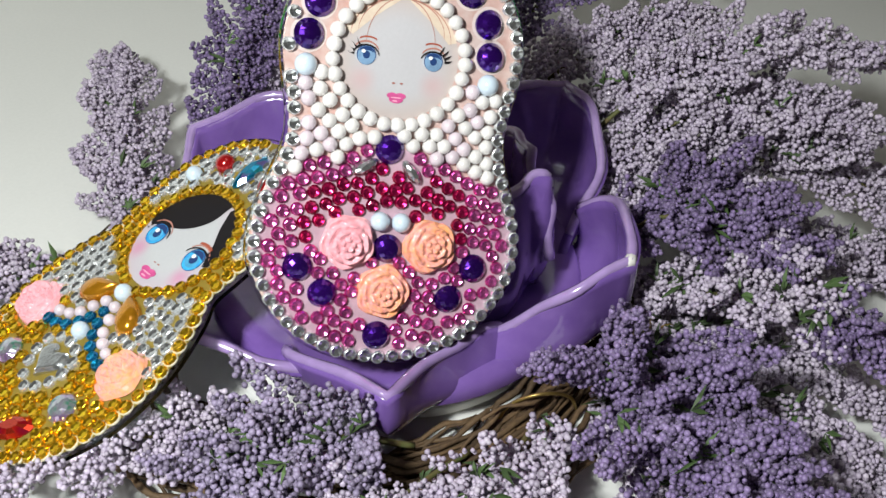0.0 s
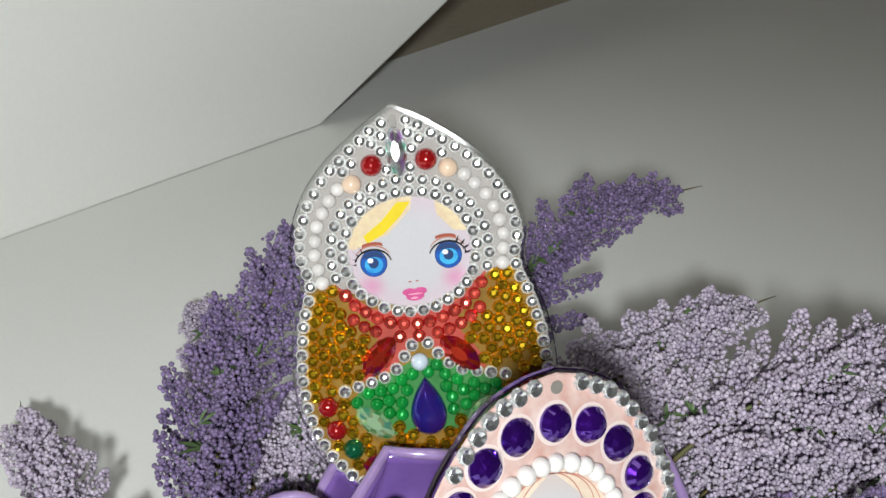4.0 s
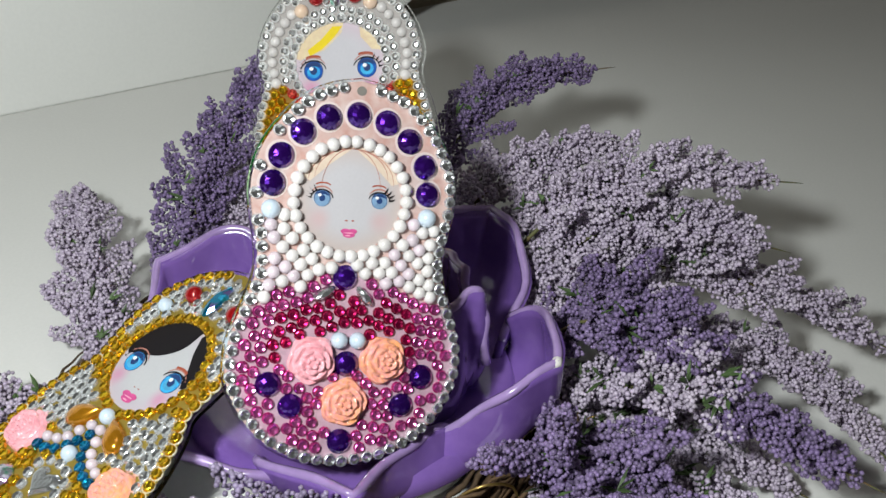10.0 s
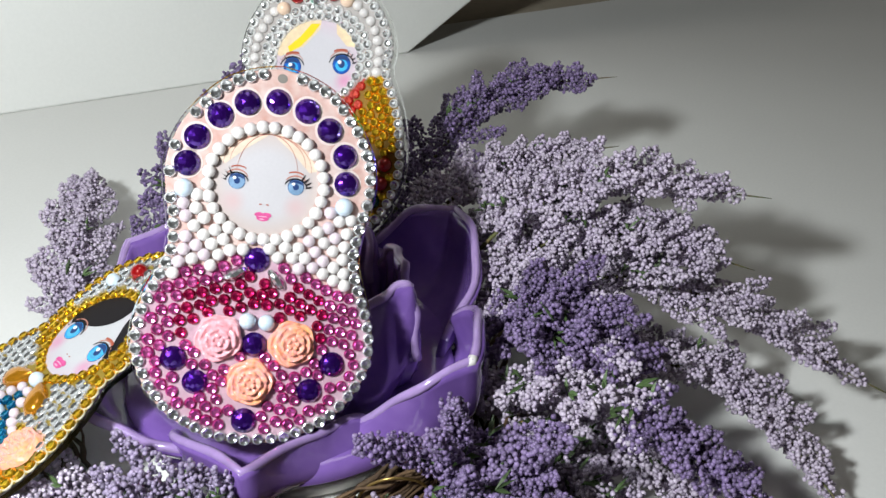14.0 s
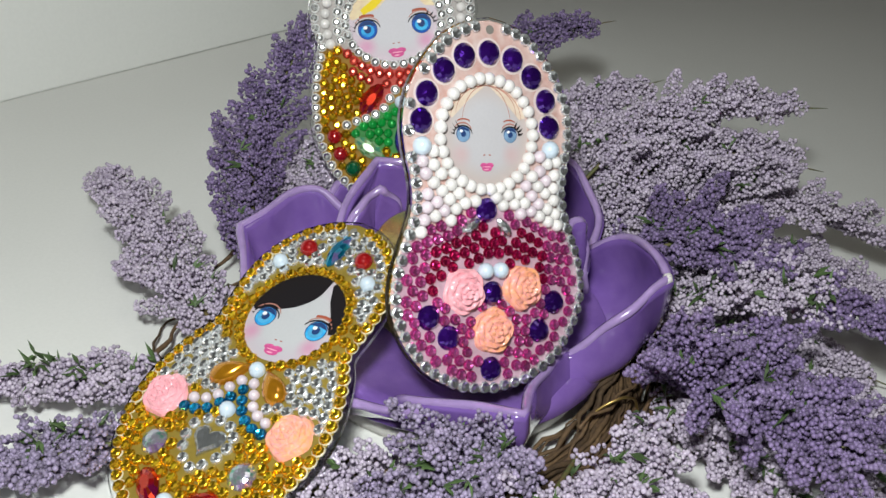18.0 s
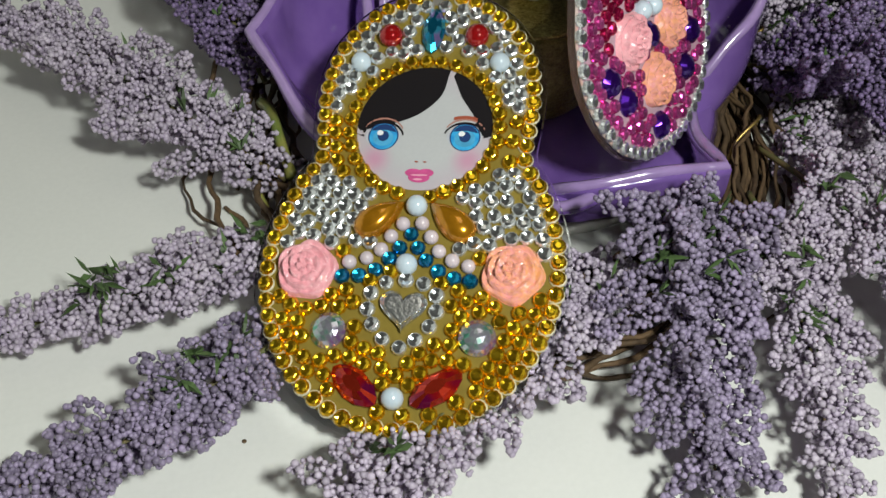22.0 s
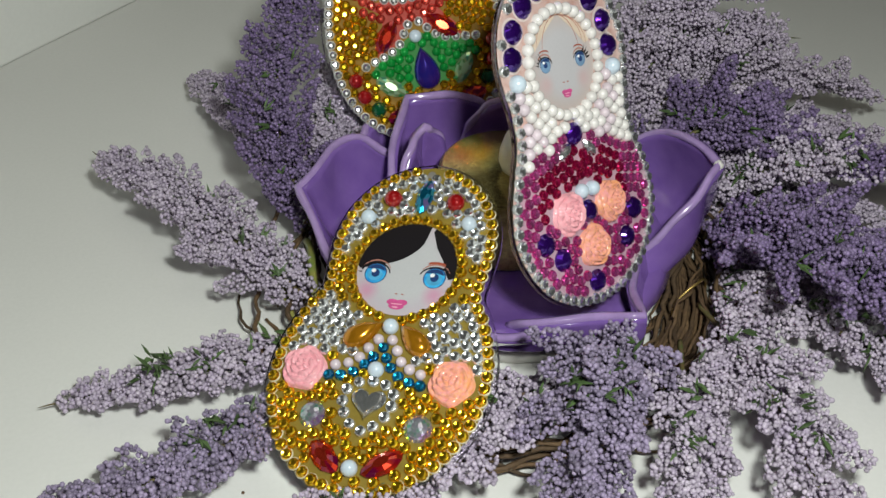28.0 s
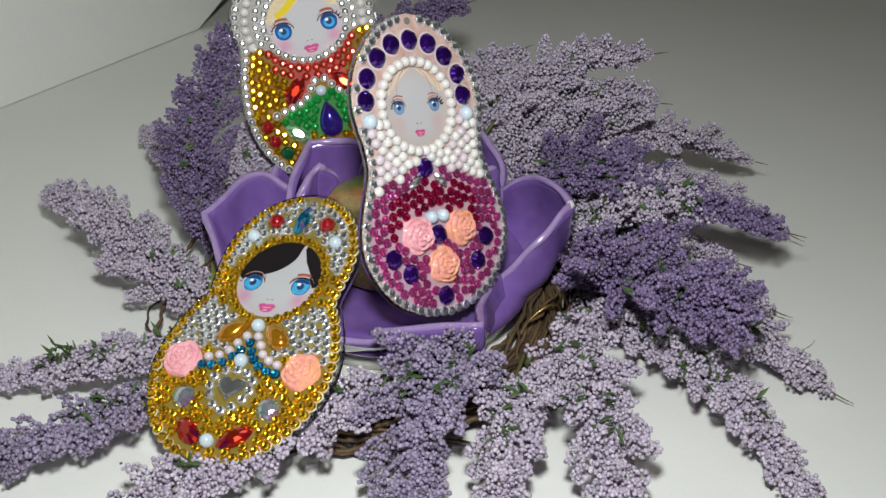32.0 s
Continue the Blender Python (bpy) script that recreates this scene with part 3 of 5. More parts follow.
def beads_mesh(name, centres, sizes, mat, gen, far=False):
    """One mesh of many small foam balls, with fewer sides on the far sprigs."""
    ball_v, ball_f = (ICO_V, ICO_F) if far else (BEAD_V, BEAD_F)
    n = len(centres)
    spin = gen.normal(size=(n, 4))
    spin /= np.linalg.norm(spin, axis=1)[:, None]
    w, x, y, z = spin.T
    rot = np.stack([np.stack([1 - 2 * (y * y + z * z), 2 * (x * y - z * w), 2 * (x * z + y * w)], -1),
                    np.stack([2 * (x * y + z * w), 1 - 2 * (x * x + z * z), 2 * (y * z - x * w)], -1),
                    np.stack([2 * (x * z - y * w), 2 * (y * z + x * w), 1 - 2 * (x * x + y * y)], -1)], 1)
    v = np.einsum("nij,kj->nki", rot, ball_v) * sizes[:, None, None] + centres[:, None, :]
    f = ball_f[None] + (np.arange(n) * len(ball_v))[:, None, None]
    v, f = v.reshape(-1, 3), f.reshape(-1, 3)
    me = bpy.data.meshes.new(name)
    me.vertices.add(len(v))
    me.vertices.foreach_set("co", v.ravel())
    me.loops.add(f.size)
    me.loops.foreach_set("vertex_index", f.ravel().astype(np.int32))
    me.polygons.add(len(f))
    me.polygons.foreach_set("loop_start", (np.arange(len(f)) * 3).astype(np.int32))
    me.polygons.foreach_set("use_smooth", np.ones(len(f), bool))
    me.materials.append(mat)
    me.update(calc_edges=True)
    return me


def sprig(ctrl, spread, tone, seed, label, lobes=44, rise=0.55, fat=1.0):
    """A lavender sprig along ctrl (mm): a thin stem, side clusters of foam beads, a few leaves."""
    gen = np.random.default_rng(seed)
    line = [p * MM for p in smooth_line(ctrl, 40)]
    thing = tagged(new("lavender_sprig"), label, "lavender", "lavender sprigs of the wreath")
    end = line[-1] - line[-3]
    bare = line + [line[-1] + end.normalized() * 0.003 * k + Vector((0.0002 * k * k, 0, 0)) for k in (1, 2)]
    tv, tf = tube(bare, [0.0007 * (1 - 0.7 * i / 39) for i in range(40)] + [0.0002, 0.00006], 6)
    solid("stem", mesh_of("stem", tv, tf, M_STEM), thing)
    pts = np.array([p[:] for p in line])
    tang = np.gradient(pts, axis=0)
    tang /= np.linalg.norm(tang, axis=1)[:, None]
    side = np.cross(tang, (0, 0, 1.0))
    side /= np.linalg.norm(side, axis=1)[:, None]
    up = np.cross(side, tang)
    rb = 0.00057
    cs, caps = [], []

    def capsule(a, b, r0, r1):
        length = np.linalg.norm(b - a)
        n = max(8, int(2 * math.pi * (r0 + r1) / 2 * length / (2.05 * rb) ** 2 * 0.88))
        ax = (b - a) / length
        e1 = np.cross(ax, (0.3, 0.2, 0.93))
        e1 /= np.linalg.norm(e1)
        e2 = np.cross(ax, e1)
        caps.append((a, ax, length, r0, r1))
        i = np.arange(n) + gen.uniform(0, 0.5, n)
        u = (i + 0.5) / n
        th = i * 2.39996 + gen.uniform(0, 6.28)
        rad = (r0 + (r1 - r0) * u) * np.sqrt(np.clip(1 - np.clip((u - 0.72) / 0.28, 0, 1) ** 2, 0, 1)) * gen.uniform(0.82, 1.12, n)
        cs.append(a + ax * (u * length)[:, None] + e1 * (np.cos(th) * rad)[:, None] + e2 * (np.sin(th) * rad)[:, None])

    for k in range(0, 37, 3):
        s = k / 39
        r = 0.0046 * fat * (1 - 0.62 * s)
        capsule(pts[k], pts[min(39, k + 4)], r, r * 0.9)
    for k in range(lobes):
        s = 0.03 + 0.90 * (k + gen.uniform(-0.3, 0.3)) / lobes
        i = int(np.clip(s * 39, 0, 38))
        sign = 1 if k % 2 else -1
        grow = (math.sin(min(1, s * 2.2 + 0.35) * math.pi / 2)) * (1 - s) ** 0.55
        length = spread * MM * (0.25 + 0.9 * grow) * gen.uniform(0.75, 1.15)
        if k % 4 == 3:
            d = tang[i] * gen.uniform(0.5, 0.9) + up[i] * rise * 1.6 + side[i] * sign * gen.uniform(0.05, 0.4)
            length *= 0.7
        else:
            d = tang[i] * gen.uniform(0.6, 1.0) + side[i] * sign * gen.uniform(0.7, 1.0) + up[i] * gen.uniform(-0.15, rise)
        d /= np.linalg.norm(d)
        r = 0.0029 * fat * gen.uniform(0.75, 1.2) * (1 - 0.35 * s)
        capsule(pts[i], pts[i] + d * length, r, r * 0.72)
    kept = []
    for k, some in enumerate(cs):
        ok = np.ones(len(some), bool)
        for q, (a, ax, length, r0, r1) in enumerate(caps):
            if q != k:
                h = (some - a) @ ax
                u = np.clip(h / length, 0, 0.85)
                off = np.linalg.norm(some - a - ax * (u * length)[:, None], axis=1)
                ok &= off > (r0 + (r1 - r0) * u) - 0.0011
        kept.append(some[ok])
    c = np.concatenate(kept)
    c = c + gen.normal(scale=0.00030, size=c.shape)
    c = c[clear_of_ornaments(c)]
    size = rb * gen.uniform(0.66, 1.26, len(c))
    c[:, 2] = np.maximum(c[:, 2], size)
    tipped = np.linalg.norm(c - pts[-1], axis=1) < np.linalg.norm(pts[-1] - pts[0]) * 0.42 + gen.normal(scale=0.002, size=len(c))
    for mat, some in ((M_DARK, tipped), (M_LIGHT, ~tipped)) if tone == "mixed" else (({"dark": M_DARK, "mid": M_MID}.get(tone, M_LIGHT), tipped | True),):
        solid("blossoms", beads_mesh("blossoms", c[some], size[some], mat, gen, pts[:, 1].mean() > 0.015), thing)["kind"] = "stuff"
    lv, lf = [], []
    for q in range(8 if pts[:, 1].mean() > 0.015 else 22):
        i = gen.integers(2, 27)
        root = Vector(pts[i]) + Vector(side[i]) * gen.uniform(-0.4, 0.4) * spread * MM * 0.7 + Vector(up[i]) * gen.uniform(0.002, 0.006)
        root.z = max(root.z, 0.003)
        if not clear_of_ornaments(np.array([root[:], (root + Vector((0, 0, 0.005)))[:]])).all():
            continue
        head = (Vector(tang[i]) * gen.uniform(-0.2, 1) + Vector(side[i]) * gen.uniform(-0.8, 0.8) + Vector(up[i]) * gen.uniform(0.1, 0.6)).normalized()
        for blade in range(gen.integers(2, 5)):
            d = (head + Vector(gen.normal(scale=0.45, size=3))).normalized()
            b = d.orthogonal().normalized() * gen.uniform(0.0003, 0.0007)
            n = d.cross(b).normalized() * 0.0003
            ln = gen.uniform(0.0025, 0.0065)
            o = len(lv)
            bend = Vector((0, 0, -0.0006))
            lv += [root, root + d * ln * 0.45 + b + n, root + d * ln + bend, root + d * ln * 0.45 - b + n, root + d * ln * 0.45 - n]
            lf += [(o, o + 1, o + 2), (o, o + 2, o + 3), (o, o + 4, o + 1), (o + 4, o + 2, o + 1), (o, o + 3, o + 4), (o + 4, o + 3, o + 2)]
    solid("leaves", mesh_of("leaves", lv, lf, M_LEAF, False), thing)["kind"] = "stuff"
    return thing


DARK_L = "dark violet foam lavender sprig tied to the vine wreath"
LIGHT_L = "pale lilac foam lavender sprig tied to the vine wreath"
MIXED_L = "pale lilac foam lavender sprig with a dark violet end"
MID_L = "dusky violet foam lavender sprig tied to the vine wreath"
SPRIGS = [
    # far side, turning towards the right
    ([(-4, 58, 12), (7, 87, 33), (21, 110, 46), (46, 123, 50)], 18, "dark"),
    ([(10, 50, 18), (25, 60, 36), (43, 71, 44), (58, 80, 47)], 16, "light"),
    ([(28, 40, 16), (46, 46, 40), (70, 53, 52), (102, 61, 52)], 22, "light"),
    ([(34, 34, 12), (56, 44, 36), (80, 47, 42), (102, 50, 38)], 20, "light"),
    ([(40, 30, 14), (64, 38, 29), (93, 45, 30), (141, 45, 15)], 27, "light"),
    ([(46, 16, 14), (57, 15, 28), (70, 10, 33), (90, 4, 30)], 25, "dark"),
    ([(52, 6, 10), (74, -3, 26), (97, -13, 32), (123, -18, 25)], 17, "mixed"),
    ([(54, -12, 12), (62, -34, 23), (76, -53, 27), (91, -60, 29)], 29, "dark"),
    ([(62, -14, 6), (84, -35, 12), (100, -51, 10), (118, -68, 4)], 15, "light"),
    ([(56, -22, 6), (74, -52, 10), (86, -82, 9), (94, -114, 4)], 14, "light"),
    ([(44, -34, 8), (43, -60, 15), (44, -88, 14), (43, -124, 5)], 18, "light"),
    ([(34, -46, 8), (26, -66, 13), (19, -88, 11), (8, -116, 5)], 14, "light"),
    ([(24, -50, 10), (9, -61, 18), (-3, -82, 15), (-9, -108, 6)], 21, "mid"),
    ([(-2, -56, 8), (-30, -71, 13), (-58, -86, 11), (-87, -99, 4)], 17, "light"),
    ([(-48, -46, 6), (-72, -58, 10), (-96, -67, 8), (-124, -68, 4)], 13, "mid"),
    ([(-58, -32, 6), (-78, -37, 10), (-96, -37, 8), (-117, -36, 4)], 11, "light"),
    ([(-55, -15, 8), (-74, 7, 14), (-92, 33, 16), (-112, 60, 10)], 16, "light"),
    ([(-52, 14, 10), (-58, 39, 26), (-54, 60, 44), (-42, 71, 68)], 18, "dark"),
    ([(-40, 38, 10), (-42, 46, 20), (-38, 55, 28), (-30, 63, 36)], 12, "light"),
    ([(-28, 48, 10), (-32, 64, 20), (-30, 84, 26), (-22, 104, 28)], 14, "light"),
    # low ones behind the others
    ([(64, 20, 8), (90, 30, 16), (114, 27, 15), (139, 8, 7)], 15, "light"),
    ([(60, -8, 6), (82, -17, 12), (100, -24, 11), (117, -31, 5)], 12, "light"),
    ([(60, 2, 6), (80, -3, 12), (98, -5, 12), (115, -6, 6)], 10, "light"),
    ([(-52, 44, 6), (-64, 68, 10), (-74, 92, 10), (-82, 114, 5)], 13, "light"),
]
for k, (ctrl, wide, tone) in enumerate(SPRIGS):
    sprig(ctrl, wide, tone, 100 + k, {"dark": DARK_L, "light": LIGHT_L, "mixed": MIXED_L, "mid": MID_L}[tone])


# ---- stones of the ornaments (millimetres, lying in the xy plane, facing +z) ----
def dome_mesh(name, rings, sides, mat, smooth, rx=1.0, ry=1.0):
    """rings: (radius, height) from the rim up; the last may have radius 0."""
    verts, faces = [], []
    for j, (r, z) in enumerate(rings):
        if r == 0:
            verts.append((0, 0, z * MM))
            continue
        for k in range(sides):
            a = 2 * math.pi * (k + 0.5 * (j % 2) * (not smooth)) / sides
            verts.append((r * rx * math.cos(a) * MM, r * ry * math.sin(a) * MM, z * MM))
    for j in range(len(rings) - 1):
        if rings[j + 1][0] == 0:
            faces += [(j * sides + k, j * sides + (k + 1) % sides, len(verts) - 1) for k in range(sides)]
            break
        for k in range(sides):
            a, b = j * sides + k, j * sides + (k + 1) % sides
            if smooth:
                faces.append((a, b, b + sides, a + sides))
            elif j % 2 == 0:
                faces += [(a, b, a + sides), (b, b + sides, a + sides)]
            else:
                c = j * sides + (k + 1) % sides
                faces += [(a, c, c + sides), (a, c + sides, a + sides)]
    if rings[-1][0]:
        faces.append(tuple((len(rings) - 1) * sides + k for k in range(sides)))
    return mesh_of(name, verts, faces, mat, smooth)


def rhinestone_mesh(name, rim, foil, r=1.40, depth=0.29, wide=0.76, culet=0.40):
    """A round cut stone: a steep crown of facets and, inside it, the foil cut that shows through its table."""
    n = 10
    rings = [(r * 0.96, 0.0, 0), (r, 0.38, 0), (r * (wide + 0.09), 0.92, 0.5), (r * wide, 0.99, 0.5), (r * wide * culet, 0.99 - depth, 0)]
    verts, faces = [], []
    for q, z, half in rings:
        for k in range(n):
            a = 2 * math.pi * (k + half) / n
            verts.append((q * math.cos(a) * MM, q * math.sin(a) * MM, z * MM))
    for j in range(len(rings) - 1):
        for k in range(n):
            a, b = j * n + k, j * n + (k + 1) % n
            if j in (0, 2):
                faces.append((a, b, b + n, a + n))
            elif j == 1:
                faces += [(a, b, a + n), (b, b + n, a + n)]
            else:
                faces += [(a, b, b + n), (a, b + n, a + n)]
    faces.append(tuple((len(rings) - 1) * n + k for k in range(n)))
    me = mesh_of(name, verts, faces, rim, False)
    me.materials.append(foil)
    for q in range(4 * n, len(me.polygons)):
        me.polygons[q].material_index = 1
    return me


def pearl_mesh(name, mat, r=1.35, h=1.0):
    return dome_mesh(name, [(r * math.cos(a), r * h * (0.35 + math.sin(a))) for a in (-0.35, 0.0, 0.35, 0.7, 1.05, 1.32)] + [(0, r * h * 1.35)], 14, mat, True)


def cabochon_mesh(name, mat, r, light=None, rise=2.0, cells=7):
    """A round domed stone, its top cut in a chequer of small flat facets."""
    verts, faces, at = [], [], {}

    def corner(i, j):
        if (i, j) not in at:
            x, y = (2 * i / cells - 1), (2 * j / cells - 1)
            q = max(abs(x), abs(y))
            h = math.hypot(x, y) or 1
            x, y = x * q / h * (0.55 + 0.45 * q) / max(q, 1e-6) * h, y * q / h * (0.55 + 0.45 * q) / max(q, 1e-6) * h
            m = math.hypot(x, y)
            top = max(abs(2 * i / cells - 1), abs(2 * j / cells - 1))
            x, y = (x / m * top, y / m * top) if m else (0, 0)
            at[i, j] = len(verts)
            verts.append((x * r * MM, y * r * MM, (0.45 + rise * math.sqrt(max(0.0, 1 - 0.96 * top * top)) - 0.2 * rise) * MM))
        return at[i, j]

    for i in range(cells):
        for j in range(cells):
            faces.append((corner(i, j), corner(i + 1, j), corner(i + 1, j + 1), corner(i, j + 1)))
    ring = [(i, 0) for i in range(cells)] + [(cells, j) for j in range(cells)] + [(i, cells) for i in range(cells, 0, -1)] + [(0, j) for j in range(cells, 0, -1)]
    foot = len(verts)
    for q in ring:
        x, y, z = verts[at[q]]
        verts.append((x, y, 0.0))
    n = len(ring)
    faces += [(foot + k, foot + (k + 1) % n, at[ring[(k + 1) % n]], at[ring[k]]) for k in range(n)]
    me = mesh_of(name, verts, faces, mat, False)
    # every other facet paler, its reflection put into the colour
    if light:
        me.materials.append(light)
        for q in range(0, cells * cells, 2):
            me.polygons[q].material_index = 1
    return me


def outline_dome(name, mat, rim, tops, smooth):
    """A raised stone with the outline rim; tops: (scale, height) steps."""
    n = len(rim)
    verts, faces = [], []
    for s, z in tops:
        verts += [(x * s * MM, y * s * MM, z * MM) for x, y in rim]
    for j in range(len(tops) - 1):
        faces += [(j * n + k, j * n + (k + 1) % n, (j + 1) * n + (k + 1) % n, (j + 1) * n + k) for k in range(n)]
    faces.append(tuple((len(tops) - 1) * n + k for k in range(n)))
    return mesh_of(name, verts, faces, mat, smooth)


def marquise_mesh(name, mat, a, b, light=None):
    """A pointed oval, a long and b wide (half sizes), cut in facets."""
    rim = []
    for k in range(12):
        t = 2 * math.pi * k / 12
        rim.append((b * math.sin(t) * abs(math.sin(t)) ** 0.25, a * math.cos(t)))
    me = outline_dome(name, mat, rim[::-1], [(1, 0), (1, 0.5), (0.76, 1.2), (0.40, 1.75)], False)
    # painted glints: chosen facets take the paler material
    if light:
        me.materials.append(light)
        for q in (12, 14, 17, 19, 22, 25, 27, 29, 32, 34, 36):
            me.polygons[q].material_index = 1
    return me


def drop_mesh(name, mat, a, b):
    """A smooth teardrop, its point towards +y."""
    rim = []
    for k in range(28):
        t = 2 * math.pi * k / 28
        y = math.cos(t)
        rim.append((b * math.sin(t) * math.sin(t / 2) ** 0.9 * 1.28, a * y))
    return outline_dome(name, mat, rim[::-1], [(1, 0), (1, 0.5), (0.92, 1.2), (0.76, 1.9), (0.5, 2.35), (0.22, 2.55)], True)


def heart_mesh(name, mat, size):
    rim = []
    for k in range(36):
        t = 2 * math.pi * k / 36
        rim.append((size / 16 * 16 * math.sin(t) ** 3, size / 16 * (13 * math.cos(t) - 5 * math.cos(2 * t) - 2 * math.cos(3 * t) - math.cos(4 * t) + 2.5)))
    return outline_dome(name, mat, rim[::-1], [(1, 0), (1, 0.7), (0.78, 1.5), (0.66, 1.55)], False)


def rose_mesh(name, mat, r):
    """A resin rose: a lobed disc with spiral petal ridges."""
    nr, na = 24, 90
    verts, faces = [(0, 0, 3.0 * MM)], []
    for j in range(1, nr + 1):
        q = j / nr
        for k in range(na):
            a = 2 * math.pi * k / na
            rr = r * q * (1 + 0.055 * math.cos(5 * a + 0.6) * q ** 3)
            layer = min(int(q * 4.2), 4)
            f = q * 4.2 - layer
            phase = (5 * a / (2 * math.pi) + layer * 0.55 + 0.10 * f) % 1.0
            lobe = 1 - abs(2 * phase - 1) ** 3
            z = 3.0 * (1 - (layer / 4.6) ** 1.7 * 0.6 - 0.4 * q ** 2.2) + (1.15 * f ** 1.6 - 0.35) * lobe - 0.4 * (1 - lobe) * f
            z += 0.11 * math.sin(13 * a + 2.5 * math.sin(21 * q)) * math.cos(17 * q + 2 * math.sin(3 * a)) * min(1, 3 * q)
            if j == nr:
                z = 0.0
            verts.append((rr * math.cos(a) * MM, rr * math.sin(a) * MM, max(z, 0.0) * MM))
    faces += [(0, 1 + k, 1 + (k + 1) % na) for k in range(na)]
    for j in range(nr - 1):
        o = 1 + j * na
        faces += [(o + k, o + na + k, o + na + (k + 1) % na, o + (k + 1) % na) for k in range(na)]
    return mesh_of(name, verts, faces, mat, True)


# ---- outlines: half widths over height, all ornaments share this way of drawing ----
def outline_points(profile, centre, n=120):
    prof = sorted(profile)
    half = smooth_line([(w, y, 0) for y, w in prof], n // 2 + 1)
    right = [(centre + max(p.x, 0.0), p.y) for p in half]
    return right + [(2 * centre - x, y) for x, y in right[-2:0:-1]]


def depth_in(poly, pts):
    """How deep each of pts lies inside the outline; negative outside."""
    a = np.array(poly)
    b = np.roll(a, -1, 0)
    best, hits = np.full(len(pts), 1e9), np.zeros(len(pts), int)
    for (x1, y1), (x2, y2) in zip(a, b):
        dx, dy = x2 - x1, y2 - y1
        t = np.clip(((pts[:, 0] - x1) * dx + (pts[:, 1] - y1) * dy) / (dx * dx + dy * dy + 1e-12), 0, 1)
        best = np.minimum(best, np.hypot(pts[:, 0] - x1 - t * dx, pts[:, 1] - y1 - t * dy))
        if y1 != y2:
            hits += ((y1 > pts[:, 1]) != (y2 > pts[:, 1])) & (pts[:, 0] < x1 + (pts[:, 1] - y1) / dy * dx)
    return np.where(hits % 2 == 1, best, -best)


def inset(poly, d):
    n = len(poly)
    out = []
    for i in range(n):
        (xa, ya), (xb, yb) = poly[i - 1], poly[(i + 1) % n]
        tx, ty = xb - xa, yb - ya
        ln = math.hypot(tx, ty) or 1
        out.append((poly[i][0] - ty / ln * d, poly[i][1] + tx / ln * d))
    return out


def along(poly, pitch, closed=True):
    """Points spaced evenly along a line."""
    pts = poly + poly[:1] if closed else poly
    lens = [math.dist(a, b) for a, b in zip(pts, pts[1:])]
    total = sum(lens)
    n = max(1, round(total / pitch))
    out, k, run = [], 0, 0.0
    for i in range(n + (not closed)):
        want = total * i / n
        while k < len(lens) - 1 and run + lens[k] < want:
            run += lens[k]
            k += 1
        f = (want - run) / (lens[k] or 1)
        out.append((pts[k][0] + (pts[k + 1][0] - pts[k][0]) * f, pts[k][1] + (pts[k + 1][1] - pts[k][1]) * f))
    return out


def ellipse(cx, cy, rx, ry, n=60, a0=0.0, a1=360.0):
    return [(cx + rx * math.cos(math.radians(a0 + (a1 - a0) * k / n)), cy + ry * math.sin(math.radians(a0 + (a1 - a0) * k / n))) for k in range(n)]


def plate_mesh(name, poly, z0, z1, mat, hole=None):
    """A flat plate with the outline poly between two heights, its top edge eased."""
    n = len(poly)
    ring = [poly, poly, inset(poly, 0.25)]
    zs = [z0, z1 - 0.25, z1]
    verts = [(x * MM, y * MM, z * MM) for r, z in zip(ring, zs) for x, y in r]
    faces = [(j * n + k, j * n + (k + 1) % n, (j + 1) * n + (k + 1) % n, (j + 1) * n + k) for j in range(2) for k in range(n)]
    faces.append(tuple(2 * n + k for k in range(n)))
    faces.append(tuple(range(n))[::-1])
    return mesh_of(name, verts, faces, mat, False)


